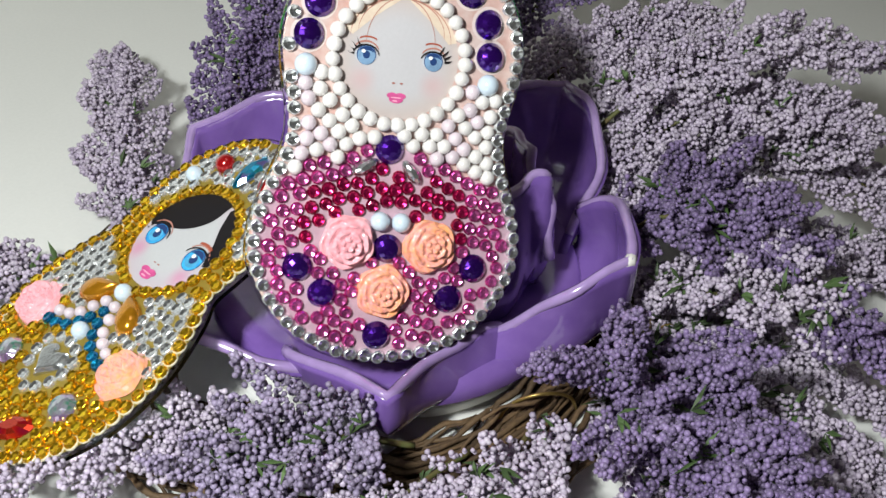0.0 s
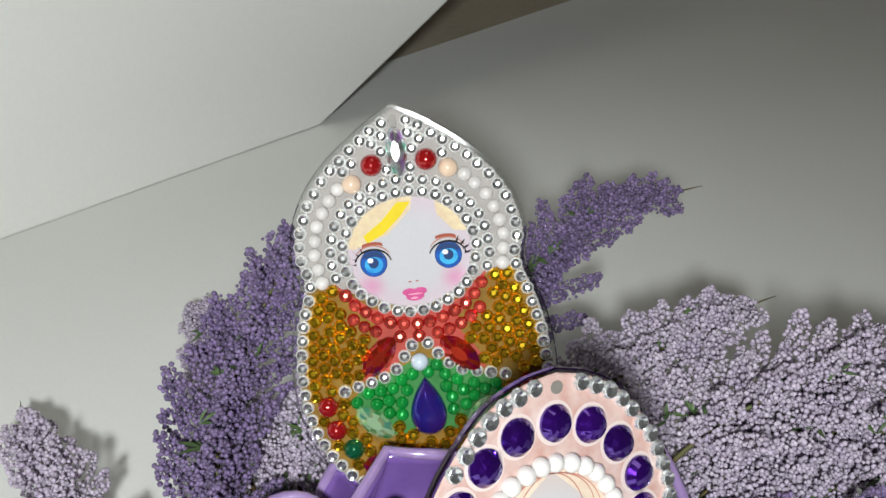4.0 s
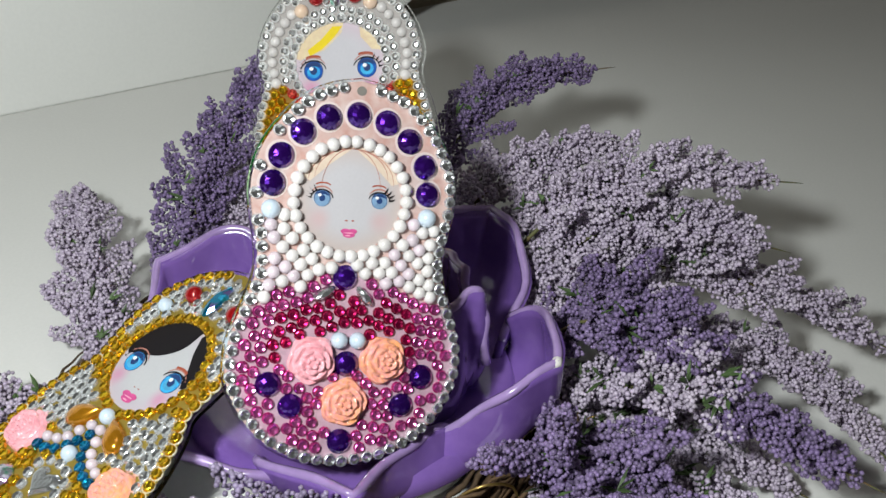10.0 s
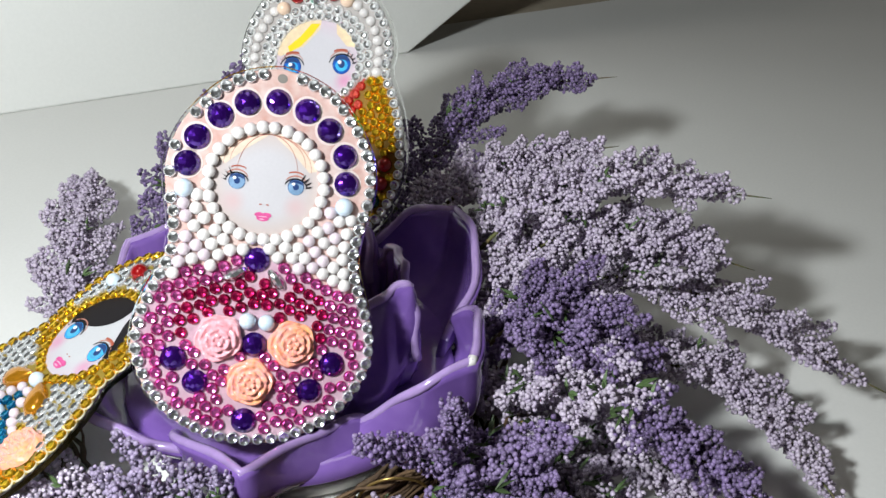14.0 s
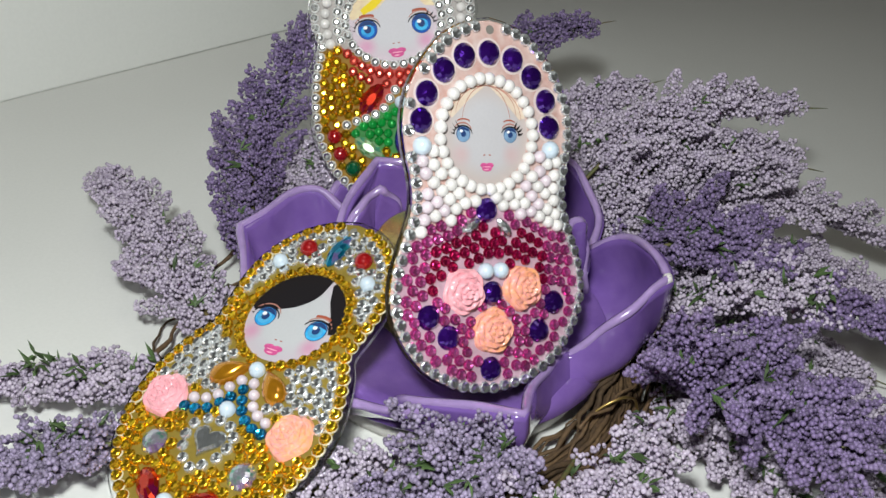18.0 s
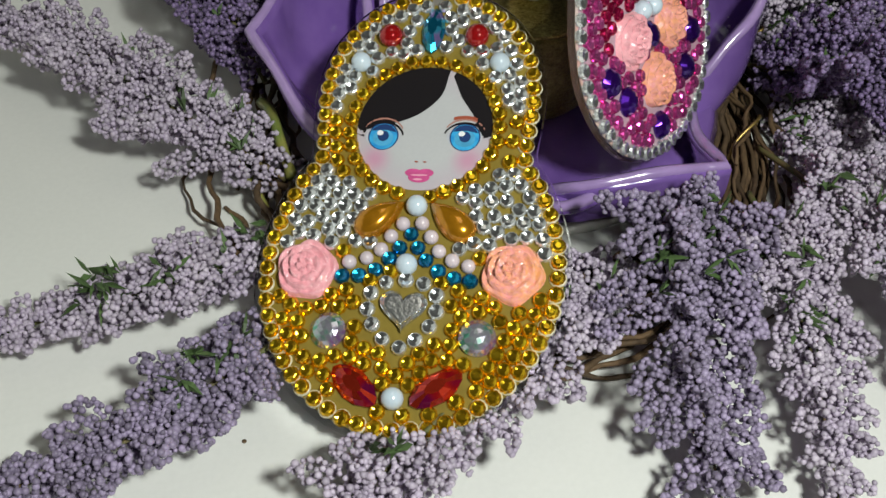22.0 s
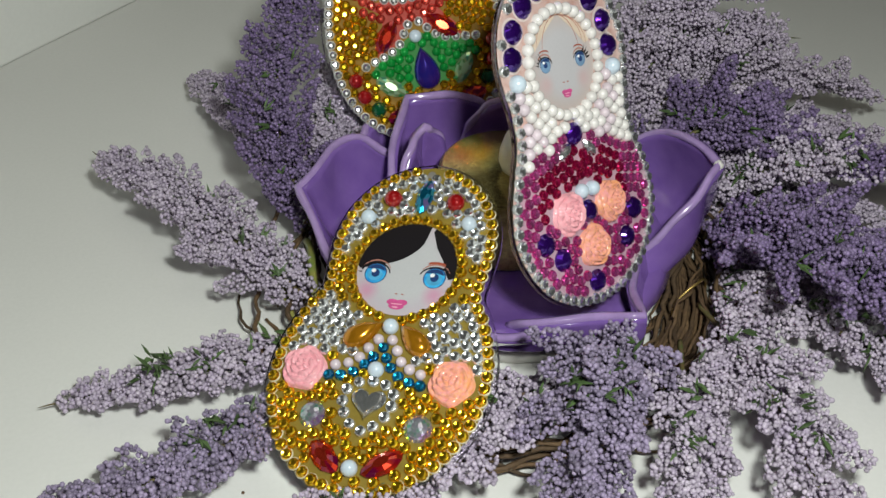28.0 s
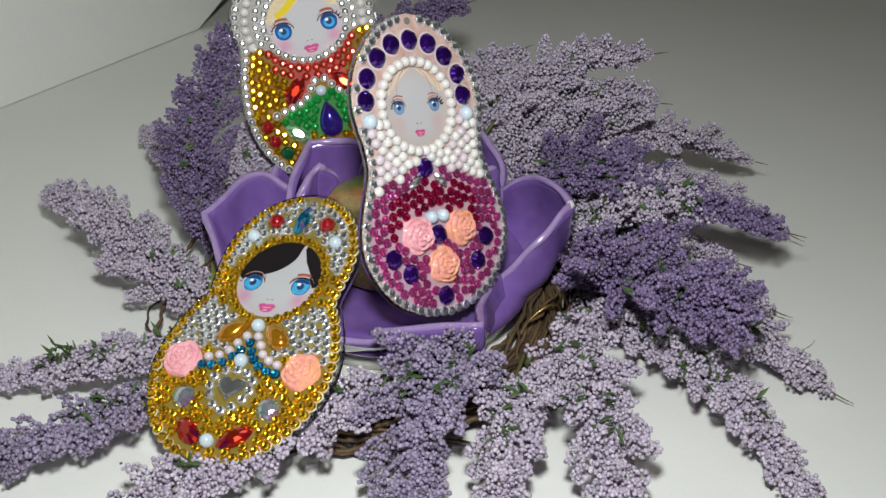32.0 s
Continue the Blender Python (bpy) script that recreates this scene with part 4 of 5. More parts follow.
class Ornament:
    def __init__(self, label, profile, centre, matrix, print_mat, seed, back):
        self.root = tagged(new("rhinestone_ornament"), label, "ornament", "pear-shaped rhinestone ornaments")
        self.root.matrix_basis = matrix
        self.poly = outline_points(profile, centre)
        self.taken = []
        self.rng = random.Random(seed)
        self.shared = {}
        clear = solid("backing", plate_mesh("backing", inset(self.poly, back), -2.1, -0.95, M_ACRYL), self.root, label="clear acrylic backing plate")
        clear.visible_shadow = False
        solid("printed_sheet", plate_mesh("printed_sheet", inset(self.poly, 0.3), -0.95, -0.85, print_mat), self.root)

    def put(self, name, me, x, y, turn=0.0, z=-0.85, size=1.0, label="", room=None):
        m = Matrix.Translation((x * MM, y * MM, z * MM)) @ Matrix.Rotation(math.radians(turn), 4, "Z")
        m = m @ Matrix.Rotation(self.rng.uniform(-0.10, 0.10), 4, "X") @ Matrix.Rotation(self.rng.uniform(-0.10, 0.10), 4, "Y") @ Matrix.Scale(size, 4)
        if isinstance(room, tuple):
            a, b = room
            s, c = math.sin(math.radians(turn)), math.cos(math.radians(turn))
            self.taken += [(x - s * q * a, y + c * q * a, b * w) for q, w in ((-0.62, 0.62), (-0.3, 0.92), (0, 1), (0.3, 0.92), (0.62, 0.62))]
        elif room:
            self.taken.append((x, y, room))
        return solid(name, me, self.root, m, label)

    def free(self, x, y, r):
        return all(math.hypot(x - a, y - b) > r + q - 0.12 for a, b, q in self.taken)

    def row(self, name, me, pts, r=1.35, force=False):
        for x, y in pts:
            if force or self.free(x, y, r * 0.78):
                self.put(name, me, x + self.rng.uniform(-0.1, 0.1), y + self.rng.uniform(-0.1, 0.1), self.rng.uniform(0, 360),
                         size=self.rng.uniform(0.95, 1.04), room=r)

    def fill(self, pick, r=1.35, edge=3.8, snug=0.95):
        """Stones laid one by one against those already there. pick(x, y) gives (name, mesh) or None."""
        spots = np.array([(i * 0.24, j * 0.24) for i in range(-117, 120) for j in range(-212, 165)])
        deep = depth_in(self.poly, spots)
        keep = [k for k in np.nonzero(deep > edge)[0] if pick(*spots[k])]
        spots, deep = spots[keep], deep[keep]
        gaps = np.sort(np.hypot(spots[:, None, 0] - [q[0] for q in self.taken], spots[:, None, 1] - [q[1] for q in self.taken]) - [q[2] for q in self.taken], 1)[:, :2]
        least, last = r * snug - 0.18, r * snug - 0.46
        while (gaps[:, 0] > last).any():
            # once no full place is left, stones are pressed into the remaining gaps
            least = least if (gaps[:, 0] > least).any() else max(last, least - 0.07)
            if not (gaps[:, 0] > least).any():
                continue
            # the next stone goes near the outline, where it lies closest to its neighbours
            k = int(np.argmin(np.where(gaps[:, 0] > least, gaps[:, 0] + gaps[:, 1] + 0.7 * deep, 1e9)))
            x, y = spots[k]
            name, me = pick(x, y)
            self.put(name, me, x + self.rng.uniform(-0.06, 0.06), y + self.rng.uniform(-0.06, 0.06), self.rng.uniform(0, 360), size=self.rng.uniform(0.96, 1.03), room=r)
            more = np.hypot(spots[:, 0] - x, spots[:, 1] - y) - r
            gaps = np.sort(np.concatenate([gaps, more[:, None]], 1), 1)[:, :2]

    def flat(self, name, poly, z, mat, label=""):
        n = len(poly)
        verts = [(x * MM, y * MM, (z - 0.04) * MM) for x, y in poly] + [(x * MM, y * MM, z * MM) for x, y in poly]
        faces = [tuple(n + k for k in range(n))] + [(k, (k + 1) % n, n + (k + 1) % n, n + k) for k in range(n)]
        return solid(name, mesh_of(name, verts, faces, mat, False), self.root, None, label)


def body_patch(o, cut, mat, label):
    """The print below a peaked line cut(x), in one flat patch."""
    low = [(x, y) for x, y in inset(o.poly, 0.9)]
    cx = sum(x for x, y in low) / len(low)
    right = sorted([q for q in low if q[1] < cut(q[0]) and q[0] >= cx], key=lambda q: -q[1])
    left = sorted([q for q in low if q[1] < cut(q[0]) and q[0] < cx], key=lambda q: q[1])
    o.flat("printed_body", (right + left + [(cx, cut(cx))])[::-1], -0.80, mat, label)


def oval_art(o, cx, cy, rx, ry, eye_y, eye_dx, eye_r, iris, lip_y, hair):
    """The printed oval, in plain patches of colour."""
    lip = 0.72 if hair == "parted" else 1.0
    o.flat("printed_oval", ellipse(cx, cy, rx, ry), -0.78, M_SKIN[hair], "pale glossy printed oval")
    if hair == "black":
        cap = ellipse(cx, cy, rx, ry, 40, 0, 180) + [(cx - rx * 0.98, cy - 1)]
        sweep = [(q.x, q.y) for q in smooth_line([(cx - rx * 0.95, cy - 0.8, 0), (cx - rx * 0.55, cy + 0.4, 0), (cx - 1.4, cy + 2.6, 0), (cx + 2.4, cy + 6.4, 0), (cx + 3.6, cy + ry * 0.90, 0)], 24)]
        top_arc = ellipse(cx, cy, rx, ry, 30, 72, 184)
        o.flat("dark_patch", sweep[::-1] and top_arc + sweep, -0.72, M_BLACK, "black printed patch")
        right = ellipse(cx, cy, rx, ry, 24, -8, 70) + [(cx + 4.4, cy + ry * 0.85), (cx + 6.2, cy + 6.2), (cx + 8.6, cy + 2.6), (cx + rx * 0.84, cy - 1.5)]
        o.flat("dark_patch", right, -0.72, M_BLACK, "black printed patch")
    elif hair == "stripe":
        o.flat("blond_patch", ellipse(cx, cy, rx, ry, 30, 82, 172) + [(cx - rx * 0.9, cy + 1.6), (cx - 4, cy + 4.0), (cx + 1.2, cy + 8.6)], -0.73, M_BLOND)
        o.flat("yellow_stripe", [(cx - 8.4, cy + 2.6), (cx - 4.8, cy + 4.2), (cx - 1.0, cy + 7.4), (cx + 1.4, cy + 10.2), (cx - 1.4, cy + 10.3), (cx - 5.0, cy + 6.8), (cx - 9.0, cy + 4.2)], -0.69, M_HAIR,
               "bright yellow printed stripe")
        o.flat("blond_patch", ellipse(cx, cy, rx, ry, 24, 15, 62) + [(cx + 6.4, cy + 7.0), (cx + 9.4, cy + 3.4)], -0.73, M_BLOND)
    else:
        o.flat("blond_patch", ellipse(cx, cy, rx, ry, 30, 88, 160) + [(cx - rx * 0.80, cy + 3.4), (cx - 5.2, cy + 7.0)], -0.73, M_PALEBLOND)
        o.flat("blond_patch", ellipse(cx, cy, rx, ry, 30, 20, 92) + [(cx + 5.4, cy + 7.0), (cx + rx * 0.80, cy + 3.4)], -0.73, M_PALEBLOND)
        for s in (-1, 1):
            for w, h in ((9.6, 7.4), (8.2, 6.4), (6.6, 8.6)):
                strand = [(cx + s * w * math.sin(q * math.pi / 22), cy + ry * 0.97 - h * (1 - math.cos(q * math.pi / 22))) for q in range(12)]
                o.flat("brown_strand", strand + [(x - s * 0.05, y - 0.2) for x, y in strand[::-1]], -0.70, M_LID)
    for s in (-1, 1):
        ex, ey = cx + s * eye_dx, eye_y
        o.flat("white_patch", ellipse(ex, ey - 0.05, eye_r * 1.18, eye_r * 0.86), -0.68, M_EYEGREY)
        o.flat("blue_disc", ellipse(ex + 0.1, ey - 0.1, eye_r * 0.95, eye_r * 0.97), -0.64, iris)
        if hair != "parted":
            o.flat("pale_ring", ellipse(ex + 0.1, ey - 0.35, eye_r * 0.70, eye_r * 0.62), -0.63, M_CYAN if hair == "black" else M_BLUE)
        o.flat("dark_disc", ellipse(ex + 0.1, ey, eye_r * 0.38, eye_r * 0.40), -0.60, M_NAVY)
        o.flat("white_dot", ellipse(ex - 0.5, ey + 0.6, eye_r * 0.22, eye_r * 0.19, 16), -0.56, M_WHITEP)
        arc = ellipse(ex, ey - 0.1, eye_r * 1.44, eye_r * 1.16, 20, 8, 172)
        inner = ellipse(ex, ey - 0.25, eye_r * 1.36, eye_r * 1.06, 20, 8, 172)
        shade = ellipse(ex + 0.1, ey - 0.1, eye_r * 0.92, eye_r * 0.94, 20, 20, 160)
        o.flat("navy_crescent", shade + [(ex - 0.5, ey + eye_r * 0.45), (ex + 0.7, ey + eye_r * 0.45)], -0.62, M_NAVY)
        o.flat("dark_arc", arc + inner[::-1], -0.58, M_BLACK)
        for q in range(4):
            a = math.radians(90 - s * (32 + 19 * q))
            bx, by = ex + math.cos(a) * eye_r * 1.28, ey + math.sin(a) * eye_r * 1.0
            ca, sa = math.cos(a), math.sin(a)
            o.flat("dark_dash", [(bx - 0.22 * sa, by + 0.22 * ca), (bx + 0.22 * sa, by - 0.22 * ca), (bx + ca * 0.9 + 0.16 * sa, by + sa * 0.8 - 0.1 * ca),
                                 (bx + ca * 1.5, by + sa * 1.3 + 0.4)][::-1], -0.57, M_BLACK)
        lid = ellipse(ex, ey + 0.35, eye_r * 1.45, eye_r * 1.28, 20, 25, 155)
        o.flat("brown_dash", lid + [(x, y - 0.34) for x, y in lid[::-1]], -0.665, M_LID)
        o.flat("dark_rim", ellipse(ex + 0.1, ey, eye_r * 1.04, eye_r * 1.04), -0.66, M_NAVY)
        o.flat("brown_dot", ellipse(cx + s * 0.75, lip_y + 2.6, 0.34, 0.14, 14), -0.66, M_BROW)
    wide, thick = (1.9, 0.3) if hair == "parted" else (2.5, 0.62)
    brow = ellipse(cx + eye_dx - 0.2, eye_y + eye_r + 0.75, wide, 0.9, 16, 25, 150)
    o.flat("brown_dash", brow + [(x, y - thick) for x, y in brow[::-1]], -0.66, M_BROW)
    if hair != "black":
        brow = ellipse(cx - eye_dx + 0.2, eye_y + eye_r + 0.75, wide, 0.9, 16, 30, 155)
        o.flat("brown_dash", brow + [(x, y - thick) for x, y in brow[::-1]], -0.66, M_BROW)
    o.flat("pink_patch", ellipse(cx - 1.1 * lip, lip_y + 0.45 * lip, 1.45 * lip, 0.78 * lip, 20), -0.66, M_LIP)
    o.flat("pink_patch", ellipse(cx + 1.1 * lip, lip_y + 0.45 * lip, 1.45 * lip, 0.78 * lip, 20), -0.655, M_LIP)
    o.flat("pink_patch", ellipse(cx, lip_y - 0.5 * lip, 1.9 * lip, 0.95 * lip, 20), -0.65, M_LIP)
    o.flat("pale_dash", ellipse(cx, lip_y - 0.02, 1.5 * lip, 0.16 * lip, 16), -0.62, M_PALELIP)
    o.flat("pale_dash", ellipse(cx - 0.2, lip_y - 0.85 * lip, 0.8 * lip, 0.2 * lip, 16), -0.62, M_PALELIP)


S_SILVER, S_GOLD = rhinestone_mesh("rhinestone", G_SILVER, T_SILVER), rhinestone_mesh("rhinestone", G_GOLD, T_GOLD, 1.41, 0.21, 0.68, 0.52)
S_PALESILVER = rhinestone_mesh("rhinestone", G_PALESILVER, T_PALESILVER)
S_RED = rhinestone_mesh("rhinestone", G_RED, T_RED)
S_GREEN = dome_mesh("rhinestone", [(1.36, 0.0), (1.38, 0.35), (1.2, 0.85), (0.85, 1.2), (0.4, 1.38), (0, 1.42)], 14, G_GREEN, True)
S_PINK = rhinestone_mesh("rhinestone", G_PINK, T_PINK, 1.34, 0.28, 0.7)
S_WINE = rhinestone_mesh("rhinestone", G_WINE, T_WINE, 1.34, 0.28, 0.7)
S_TEAL = rhinestone_mesh("rhinestone", G_TEAL, T_TEAL, 1.38, 0.28, 0.7)
P_WHITE, P_ROSY, P_SMALL = pearl_mesh("pearl", G_PEARL, 1.46), pearl_mesh("pearl", G_ROSY, 1.46), pearl_mesh("pearl", G_ROSY, 1.25)
P_SKY, P_BIG, P_PEACH = pearl_mesh("pearl", G_SKY, 1.9), pearl_mesh("pearl", G_SKY, 2.1), pearl_mesh("pearl", G_PEACH, 2.0)
P_RED = pearl_mesh("ball", G_BALL, 2.3, 0.9)
C_PURPLE, C_GREEN = cabochon_mesh("cabochon", G_PURPLE, 2.75), cabochon_mesh("cabochon", G_FOREST, 2.2)
C_AB = cabochon_mesh("cabochon", G_AB, 3.1, F_SEA)
R_PINK, R_ORANGE = rose_mesh("rose", G_ROSEP, 5.3), rose_mesh("rose", G_ROSEO, 5.3)

# ---- the ornament in white pearls and pink stones ----
pink = Ornament("pear-shaped ornament with white pearls, purple gems and pink rhinestones", SHAPES["pink"][0], SHAPES["pink"][1], SHAPES["pink"][2], M_BLUSH, 11, -0.4)
oval_art(pink, 0.2, 7.3, 11.4, 11.2, 7.3, 6.4, 1.75, M_GREYBLUE, 0.1, "parted")
body_patch(pink, lambda x: -8.6 - 0.30 * abs(x - 0.5), M_MAUVE, "mauve pink printed body")
GEMS = ((-16.9, 9.9), (-15.4, 15.7), (-11.0, 20.9), (-5.6, 24.3), (1.0, 25.3), (7.5, 24.1), (12.8, 20.5), (16.8, 15.2), (17.8, 9.2))
for k, (x, y) in enumerate(GEMS):
    pink.put("cabochon", C_PURPLE, x, y, 18 * k, room=2.7)
    pink.flat("glue_ring", ellipse(x, y, 3.3, 3.3, 24), -0.80, M_HALO)
for x, y in ((-0.1, -9.5), (1.2, -28.2), (-15.7, -32.4), (-10.7, -37.2), (18.8, -31.4), (14.4, -37.7), (0.6, -45.2)):
    pink.put("cabochon", C_PURPLE, x, y, x * 20, room=2.6)
for x, y in ((-17.1, 4.5), (17.8, 4.0)):
    pink.put("pearl", P_BIG, x, y, room=2.0)
for x, y, me in ((-6.6, -27.3, R_PINK), (9.5, -27.4, R_ORANGE), (1.0, -36.6, R_ORANGE)):
    pink.put("rose", me, x, y, x * 13, room=5.0)
for x in (-0.7, 3.4):
    pink.put("pearl", P_SKY, x, -23.1, room=1.8)
M_LEAFSTONE = marquise_mesh("marquise", G_STEEL, 3.0, 1.3)
pink.put("marquise", M_LEAFSTONE, -4.6, -13.0, 118, room=(3.0, 1.3))
pink.put("marquise", M_LEAFSTONE, 4.6, -13.6, 42, room=(3.0, 1.3))
pink.flat("hang_hole", ellipse(1.4, 30.4, 1.1, 1.0, 20), -0.78, M_HOLE)
pink.taken.append((1.4, 30.5, 1.0))
pink.row("rhinestone", S_SILVER, along(inset(pink.poly, 1.3), 2.82))
pink.row("pearl", P_WHITE, along(ellipse(0.2, 7.3, 12.6, 12.4), 2.72))


def pink_pick(x, y):
    edge_y = -8.6 - 0.30 * abs(x - 0.5)
    if math.hypot((x - 0.2) / 12.8, (y - 7.3) / 12.6) < 1.0:
        return None
    if y > edge_y:
        return ("pearl", P_ROSY if pink.rng.random() < 0.3 else P_WHITE) if y < 4 else None
    wine = y < edge_y - 3.2 and abs(x - 0.8) < 16 and (y > -22.8 or (abs(x - 1) > 9 and y > -27.5))
    return ("rhinestone", S_WINE if wine else S_PINK)


pink.fill(pink_pick, 1.43, 3.6, 1.0)

# ---- the ornament in gold stones ----
gold = Ornament("pear-shaped ornament with gold rhinestones, resin roses and a silver heart", SHAPES["gold"][0], SHAPES["gold"][1], SHAPES["gold"][2], M_YELLOW, 12, -0.9)
oval_art(gold, 0.6, 9.6, 12.2, 12.4, 7.7, 7.35, 2.65, M_BLUE, 0.1, "black")
for x in (-7.5, 8.7):
    gold.put("ball", P_RED, x, 28.5, room=2.3)
gold.put("marquise", marquise_mesh("marquise", G_ABTEAL, 5.2, 2.2, T_TEAL), 0.4, 29.8, room=(5.2, 2.2))
gold.flat("hang_hole", ellipse(0.5, 36.6, 1.0, 1.0, 20), -0.78, M_HOLE)
gold.taken += [(0.4, 33.5, 1.0), (0.5, 36.8, 0.9)]
for x in (-12.5, 13.2):
    gold.put("pearl", P_SKY, x, 22.8, room=1.9)
gold.put("rose", R_PINK, -16.9, -18.3, 20, room=5.1)
gold.put("rose", R_ORANGE, 18.1, -17.8, 70, room=5.1)
gold.put("heart", heart_mesh("heart", G_STEEL, 4.0), 0.4, -25.2, room=4.2, label="silver mirror-backed heart stone")
D_AMBER = drop_mesh("drop", G_AMBER, 5.1, 2.75)
gold.put("drop", D_AMBER, -5.3, -8.2, -52, room=(5.1, 2.7))
gold.put("drop", D_AMBER, 7.0, -8.5, 50, room=(5.1, 2.7))
gold.put("pearl", P_SKY, 0.9, -6.0, room=1.9)
gold.put("pearl", P_SKY, 0.3, -16.8, room=1.9)
gold.put("pearl", P_SKY, 0.3, -39.9, room=1.9)
for x, y in ((-11.8, -28.9), (13.1, -29.1)):
    gold.put("cabochon", C_AB, x, y, 25, room=3.1)
M_RUBY = marquise_mesh("marquise", G_RUBY, 5.0, 2.6, F_RUBY)
gold.put("marquise", M_RUBY, -6.2, -38.0, 52, room=(5.0, 2.6))
gold.put("marquise", M_RUBY, 7.2, -37.8, -52, room=(5.0, 2.6))
CHEVRON = [(0.4, -11.1)] + [(0.3 + s * x, y) for s in (-1, 1) for x, y in ((1.6, -13.7), (3.2, -15.9), (5.4, -17.9), (8.1, -19.0), (10.9, -19.2))]
gold.row("rhinestone", S_TEAL, CHEVRON, 1.25, True)
COLLAR = [(0.5 + s * x, y) for s in (-1, 1) for x, y in ((1.7, -9.3), (3.4, -11.7), (5.0, -14.2), (7.3, -15.9), (10.2, -16.7))]
gold.row("pearl", P_SMALL, COLLAR, 1.15, True)
RING = [(0.3 + s * x, y) for s in (-1, 1) for x, y in ((5.6, -22.1), (5.8, -24.9), (4.7, -27.6), (2.7, -30.0), (3.1, -20.1))] + [(0.5, -31.3), (0.3, -19.6)]
gold.row("rhinestone", S_SILVER, RING, 1.25, True)
gold.row("rhinestone", S_GOLD, along(inset(gold.poly, 1.35), 2.86))
GLUE = dome_mesh("glue_dot", [(1.52, 0.0), (1.52, 0.25), (1.38, 0.40)], 14, M_GLUE, True)
for x, y in along(inset(gold.poly, 1.35), 2.86):
    if math.hypot(x - 0.5, y - 36.8) < 2.4:
        continue
    solid("glue_dot", GLUE, gold.root, Matrix.Translation((x * MM, y * MM, -0.95 * MM)), "")
gold.row("rhinestone", S_GOLD, along(ellipse(0.6, 9.6, 13.5, 13.6), 2.72))


def gold_pick(x, y):
    if math.hypot((x - 0.6) / 13.4, (y - 9.6) / 13.5) < 1.0:
        return None
    if y > 12:
        return ("rhinestone", S_SILVER)
    if -14.2 < y < 1.6 - 0.62 * (16.5 - abs(x - 0.3)) and abs(x - 0.3) > 5.5:
        return ("rhinestone", S_SILVER)
    return ("rhinestone", S_GOLD)


gold.fill(gold_pick, 1.37, 3.5, 1.0)

# ---- the ornament in silver, red and green stones ----
silver = Ornament("pear-shaped ornament with silver, gold and green stones, cobalt drop", SHAPES["silver"][0], SHAPES["silver"][1], SHAPES["silver"][2], M_CREAM, 13, -0.7)
oval_art(silver, 0.3, 8.9, 12.6, 11.2, 7.35, 7.7, 2.7, M_ROYAL, 0.1, "stripe")
body_patch(silver, lambda x: -4.0 + 0.45 * abs(x), M_OCHRE, "ochre printed body")
silver.flat("red_print", [(-16, 4), (-12.5, -2), (-8.6, -5.5), (-8.6, -8.5), (-12.5, -14), (-13, -17), (-6, -15), (0, -8.5), (6, -15), (13, -17), (12.5, -14), (8.6, -8.5), (8.6, -5.5), (12.5, -2), (16, 4), (9, -2), (0.2, -4), (-9, -2)], -0.765, M_REDP)
silver.flat("green_print", [(0, -13), (-11, -17.5), (-15.5, -20.5), (-11, -29), (11, -29), (15.5, -20.5), (11, -17.5)], -0.76, M_GREENP)
for x in (-5.2, 5.9):
    silver.put("ball", P_RED, x, 27.2, room=2.3)
silver.put("marquise", marquise_mesh("marquise", G_AB, 5.2, 2.2, G_STEEL), 0.2, 29.4, room=(5.2, 2.2))
silver.flat("hang_hole", ellipse(0.2, 35.4, 0.9, 1.5, 20), -0.78, M_HOLE)
silver.taken.append((0.2, 35.6, 1.3))
for x, y in ((-9.6, 23.9), (10.2, 25.0)):
    silver.put("pearl", P_PEACH, x, y, room=2.0)
silver.put("drop", drop_mesh("drop", G_COBALT, 6.2, 3.8), 0.0, -23.7, room=4.2, label="smooth cobalt blue teardrop")
silver.taken += [(0, -19.4, 2.0), (0, -27, 3.4)]
silver.put("pearl", P_SKY, -0.5, -14.1, room=1.9)
M_REDM = marquise_mesh("marquise", G_RUBY, 5.2, 2.7, F_RUBY)
silver.put("marquise", M_REDM, -8.7, -12.2, -42, room=(5.2, 2.6))
silver.put("marquise", M_REDM, 8.0, -13.2, 46, room=(5.2, 2.6))
M_GREENM = marquise_mesh("marquise", G_ABGREEN, 4.8, 2.5, F_LEAF)
silver.put("marquise", M_GREENM, -11.4, -26.0, 48, room=(4.8, 2.5))
silver.put("marquise", M_GREENM, 10.9, -26.6, -38, room=(4.8, 2.5))
M_MAGM = marquise_mesh("marquise", G_MAGENTA, 5.6, 3.0, F_RUBY)
silver.put("marquise", M_MAGM, 10.2, -35.7, -75, room=(5.6, 3.0))
silver.put("marquise", M_MAGM, -9.6, -35.9, 75, room=(5.6, 3.0))
for x, y in ((-20.7, -21.5), (-19.6, -26.6), (21.2, -21.2), (19.9, -26.6)):
    silver.put("ball", P_RED, x, y, size=0.95, room=2.2)
for x, y in ((-16.6, -31.2), (17.2, -31.3)):
    silver.put("cabochon", C_GREEN, x, y, 15, room=2.2)
silver.row("rhinestone", S_PALESILVER, along(inset(silver.poly, 1.5), 2.85))
silver.row("rhinestone", S_PALESILVER, along(ellipse(0.3, 9.0, 13.7, 12.4), 2.75))
silver.row("rhinestone", S_PALESILVER, along(ellipse(0.3, 8.9, 16.3, 15.0, 60, -18, 198), 2.75, False))
TEMPLE = ((12.9, 23.3), (14.9, 21.2), (16.8, 18.8), (18.1, 16.1), (19.0, 13.3), (19.4, 10.4), (19.1, 7.5), (18.6, 4.6))
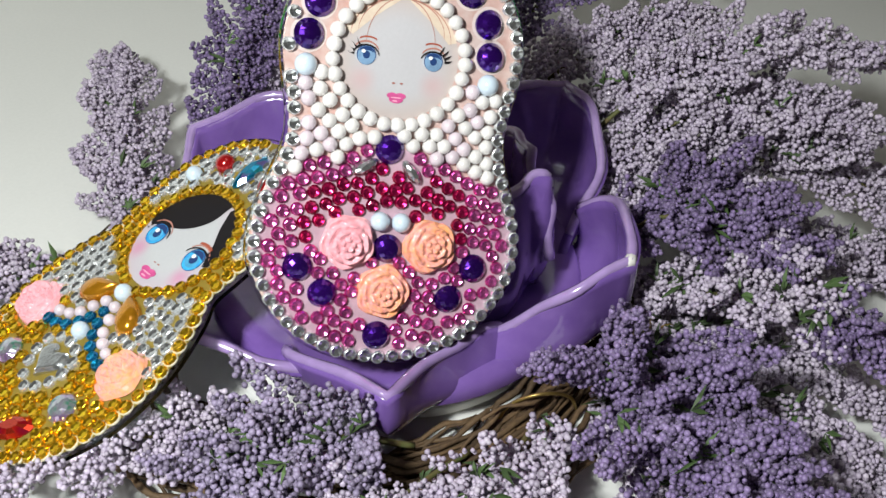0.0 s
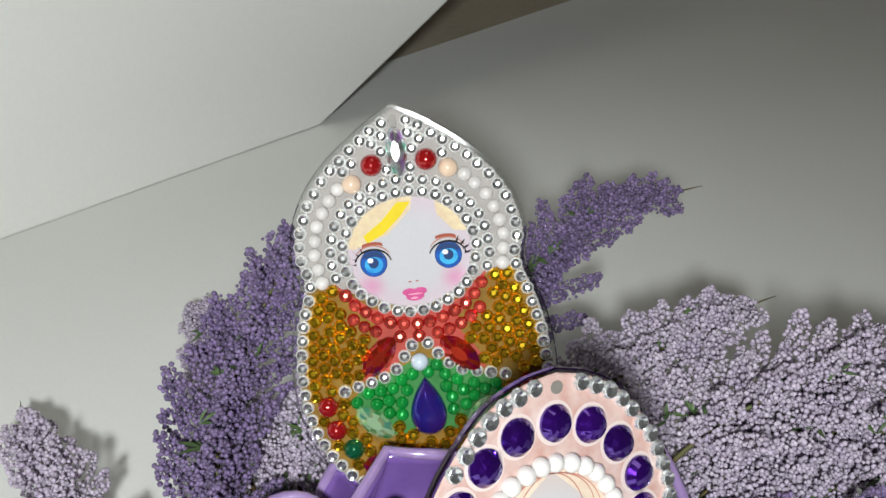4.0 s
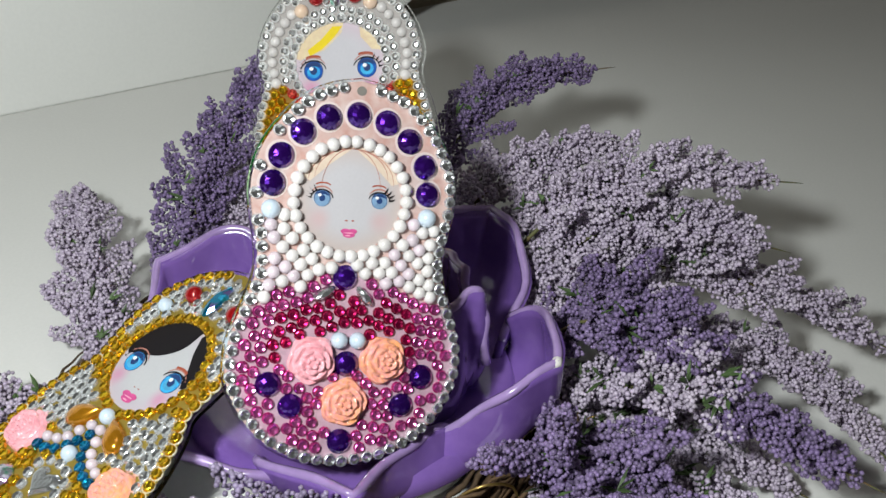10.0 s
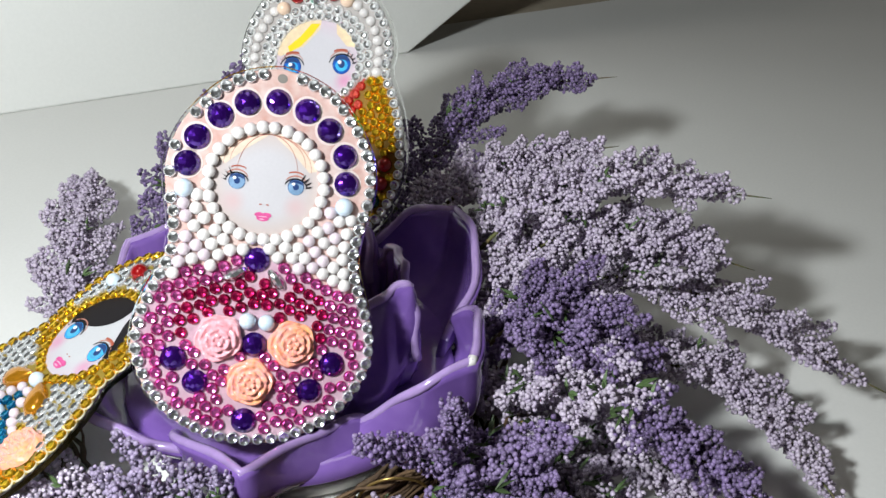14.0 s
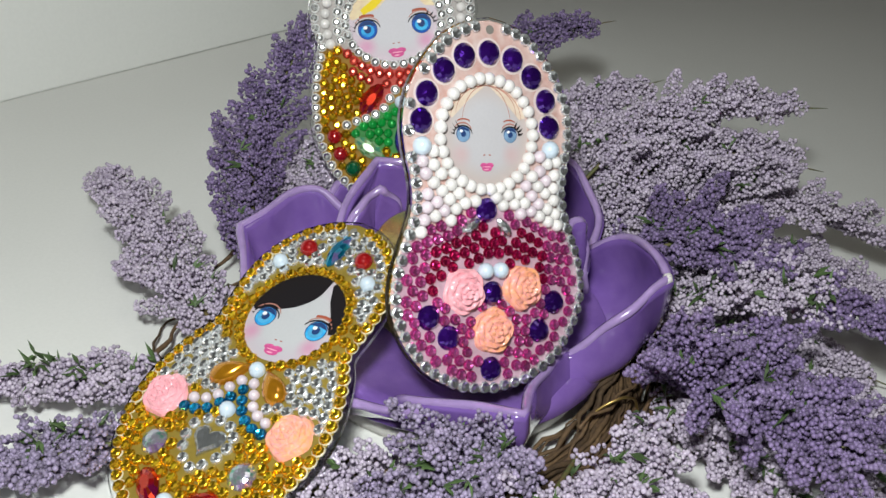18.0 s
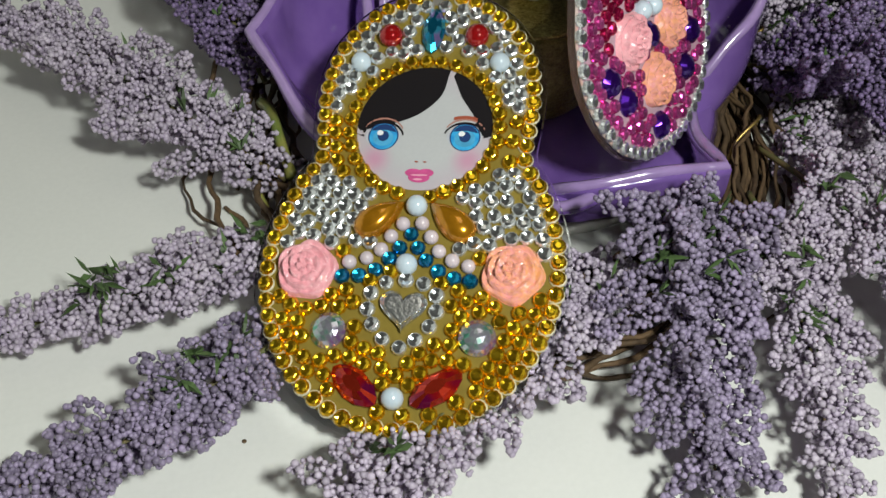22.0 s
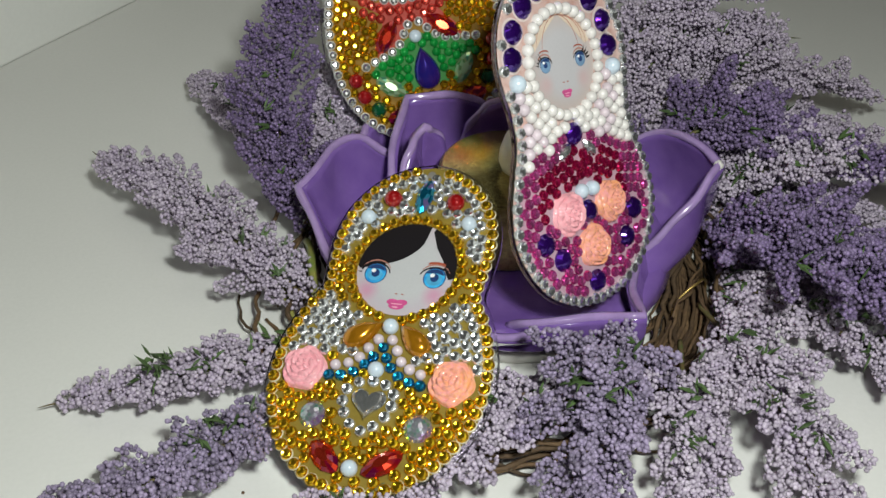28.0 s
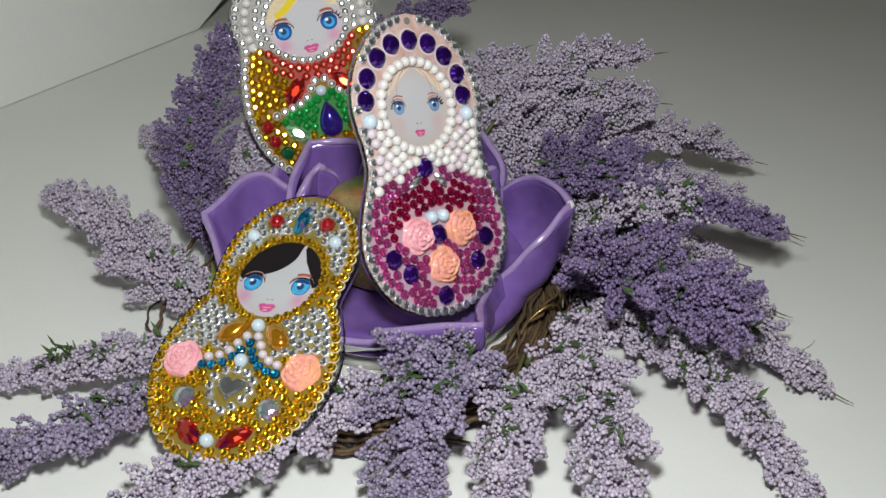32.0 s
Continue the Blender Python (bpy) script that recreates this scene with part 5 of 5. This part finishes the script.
silver.row("pearl", P_WHITE, [(0.3 + s * x, y) for x, y in TEMPLE for s in (-1, 1)], 1.3, True)
CHEVRON = ((1.7, -10.4), (3.6, -12.7), (5.5, -15.1), (8.1, -16.6), (11.0, -17.4), (13.8, -18.0), (16.7, -18.6))
silver.row("rhinestone", S_PALESILVER, [(s * x, y) for x, y in CHEVRON for s in (-1, 1)], 1.3, True)


def silver_pick(x, y):
    q = math.hypot((x - 0.3) / 13.6, (y - 9.0) / 12.4)
    if q < 1.02:
        return None
    if y > 6:
        return ("rhinestone", S_PALESILVER)
    a = abs(x - 0.2)
    chev = -9.0 - 1.15 * min(a, 6) - 0.3 * max(0.0, a - 6)
    if y > chev and (q < 1.27 or (a < 9 + 0.42 * max(0.0, -8.0 - y) and y < -3)):
        return ("rhinestone", S_RED)
    if y > chev or a > 16.5 and y > -29:
        return ("rhinestone", S_GOLD)
    if y > -26.8 and a < 16:
        return ("rhinestone", S_GREEN)
    return ("rhinestone", S_GOLD)


for wide, tall, a0, a1 in ((16.5, 15.1, 200, 340), (19.2, 17.9, 226, 314)):
    silver.row("rhinestone", S_RED, along(ellipse(0.3, 9.0, wide, tall, 60, a0, a1), 2.72, False), 1.3)
silver.fill(silver_pick, 1.36, 3.6, 1.0)


# ---- small things round the wreath ----
def wire(name, pts, radius, mat, parent, n=24):
    line = [q * MM for q in smooth_line(pts, n)]
    tv, tf = tube(line, [radius] * n, 6)
    return solid(name, mesh_of(name, tv, tf, mat), parent)


wire("binding_wire", [(36, -36, 3), (38, -33, 9), (44, -31, 13), (49, -26, 9), (51, -24, 3)], 0.0004, M_BRASS, wreath)
wire("binding_wire", [(61, -3, 3), (63, 0, 9), (65, -1, 12.5), (69, 5, 8), (70, 6, 3)], 0.0004, M_BRASS, wreath)
wire("green_twig", [(-54, 10, 8), (-53.5, 2, 11), (-54, -6, 11.5), (-54, -16, 9)], 0.0012, M_TWIG, wreath)
wire("green_twig", [(-60, 12, 5), (-60, 2, 9), (-62, -8, 8), (-60, -18, 4)], 0.0008, M_TWIG, wreath)
hair = tagged(new("stray_fibre"), "thin dark curved fibre lying on the white board", "fibre")
wire("strand", [(116, -46, 0.2), (121, -45, 0.3), (125, -43, 0.3), (127, -41, 0.2)], 0.00007, M_FIBRE, hair)
crumb = tagged(new("crumb"), "tiny brown crumb lying on the white board", "crumb")
solid("grain", pearl_mesh("grain", M_VINE, 0.4, 0.6), crumb, Matrix.Translation((-0.076, -0.067, 0.0001)))
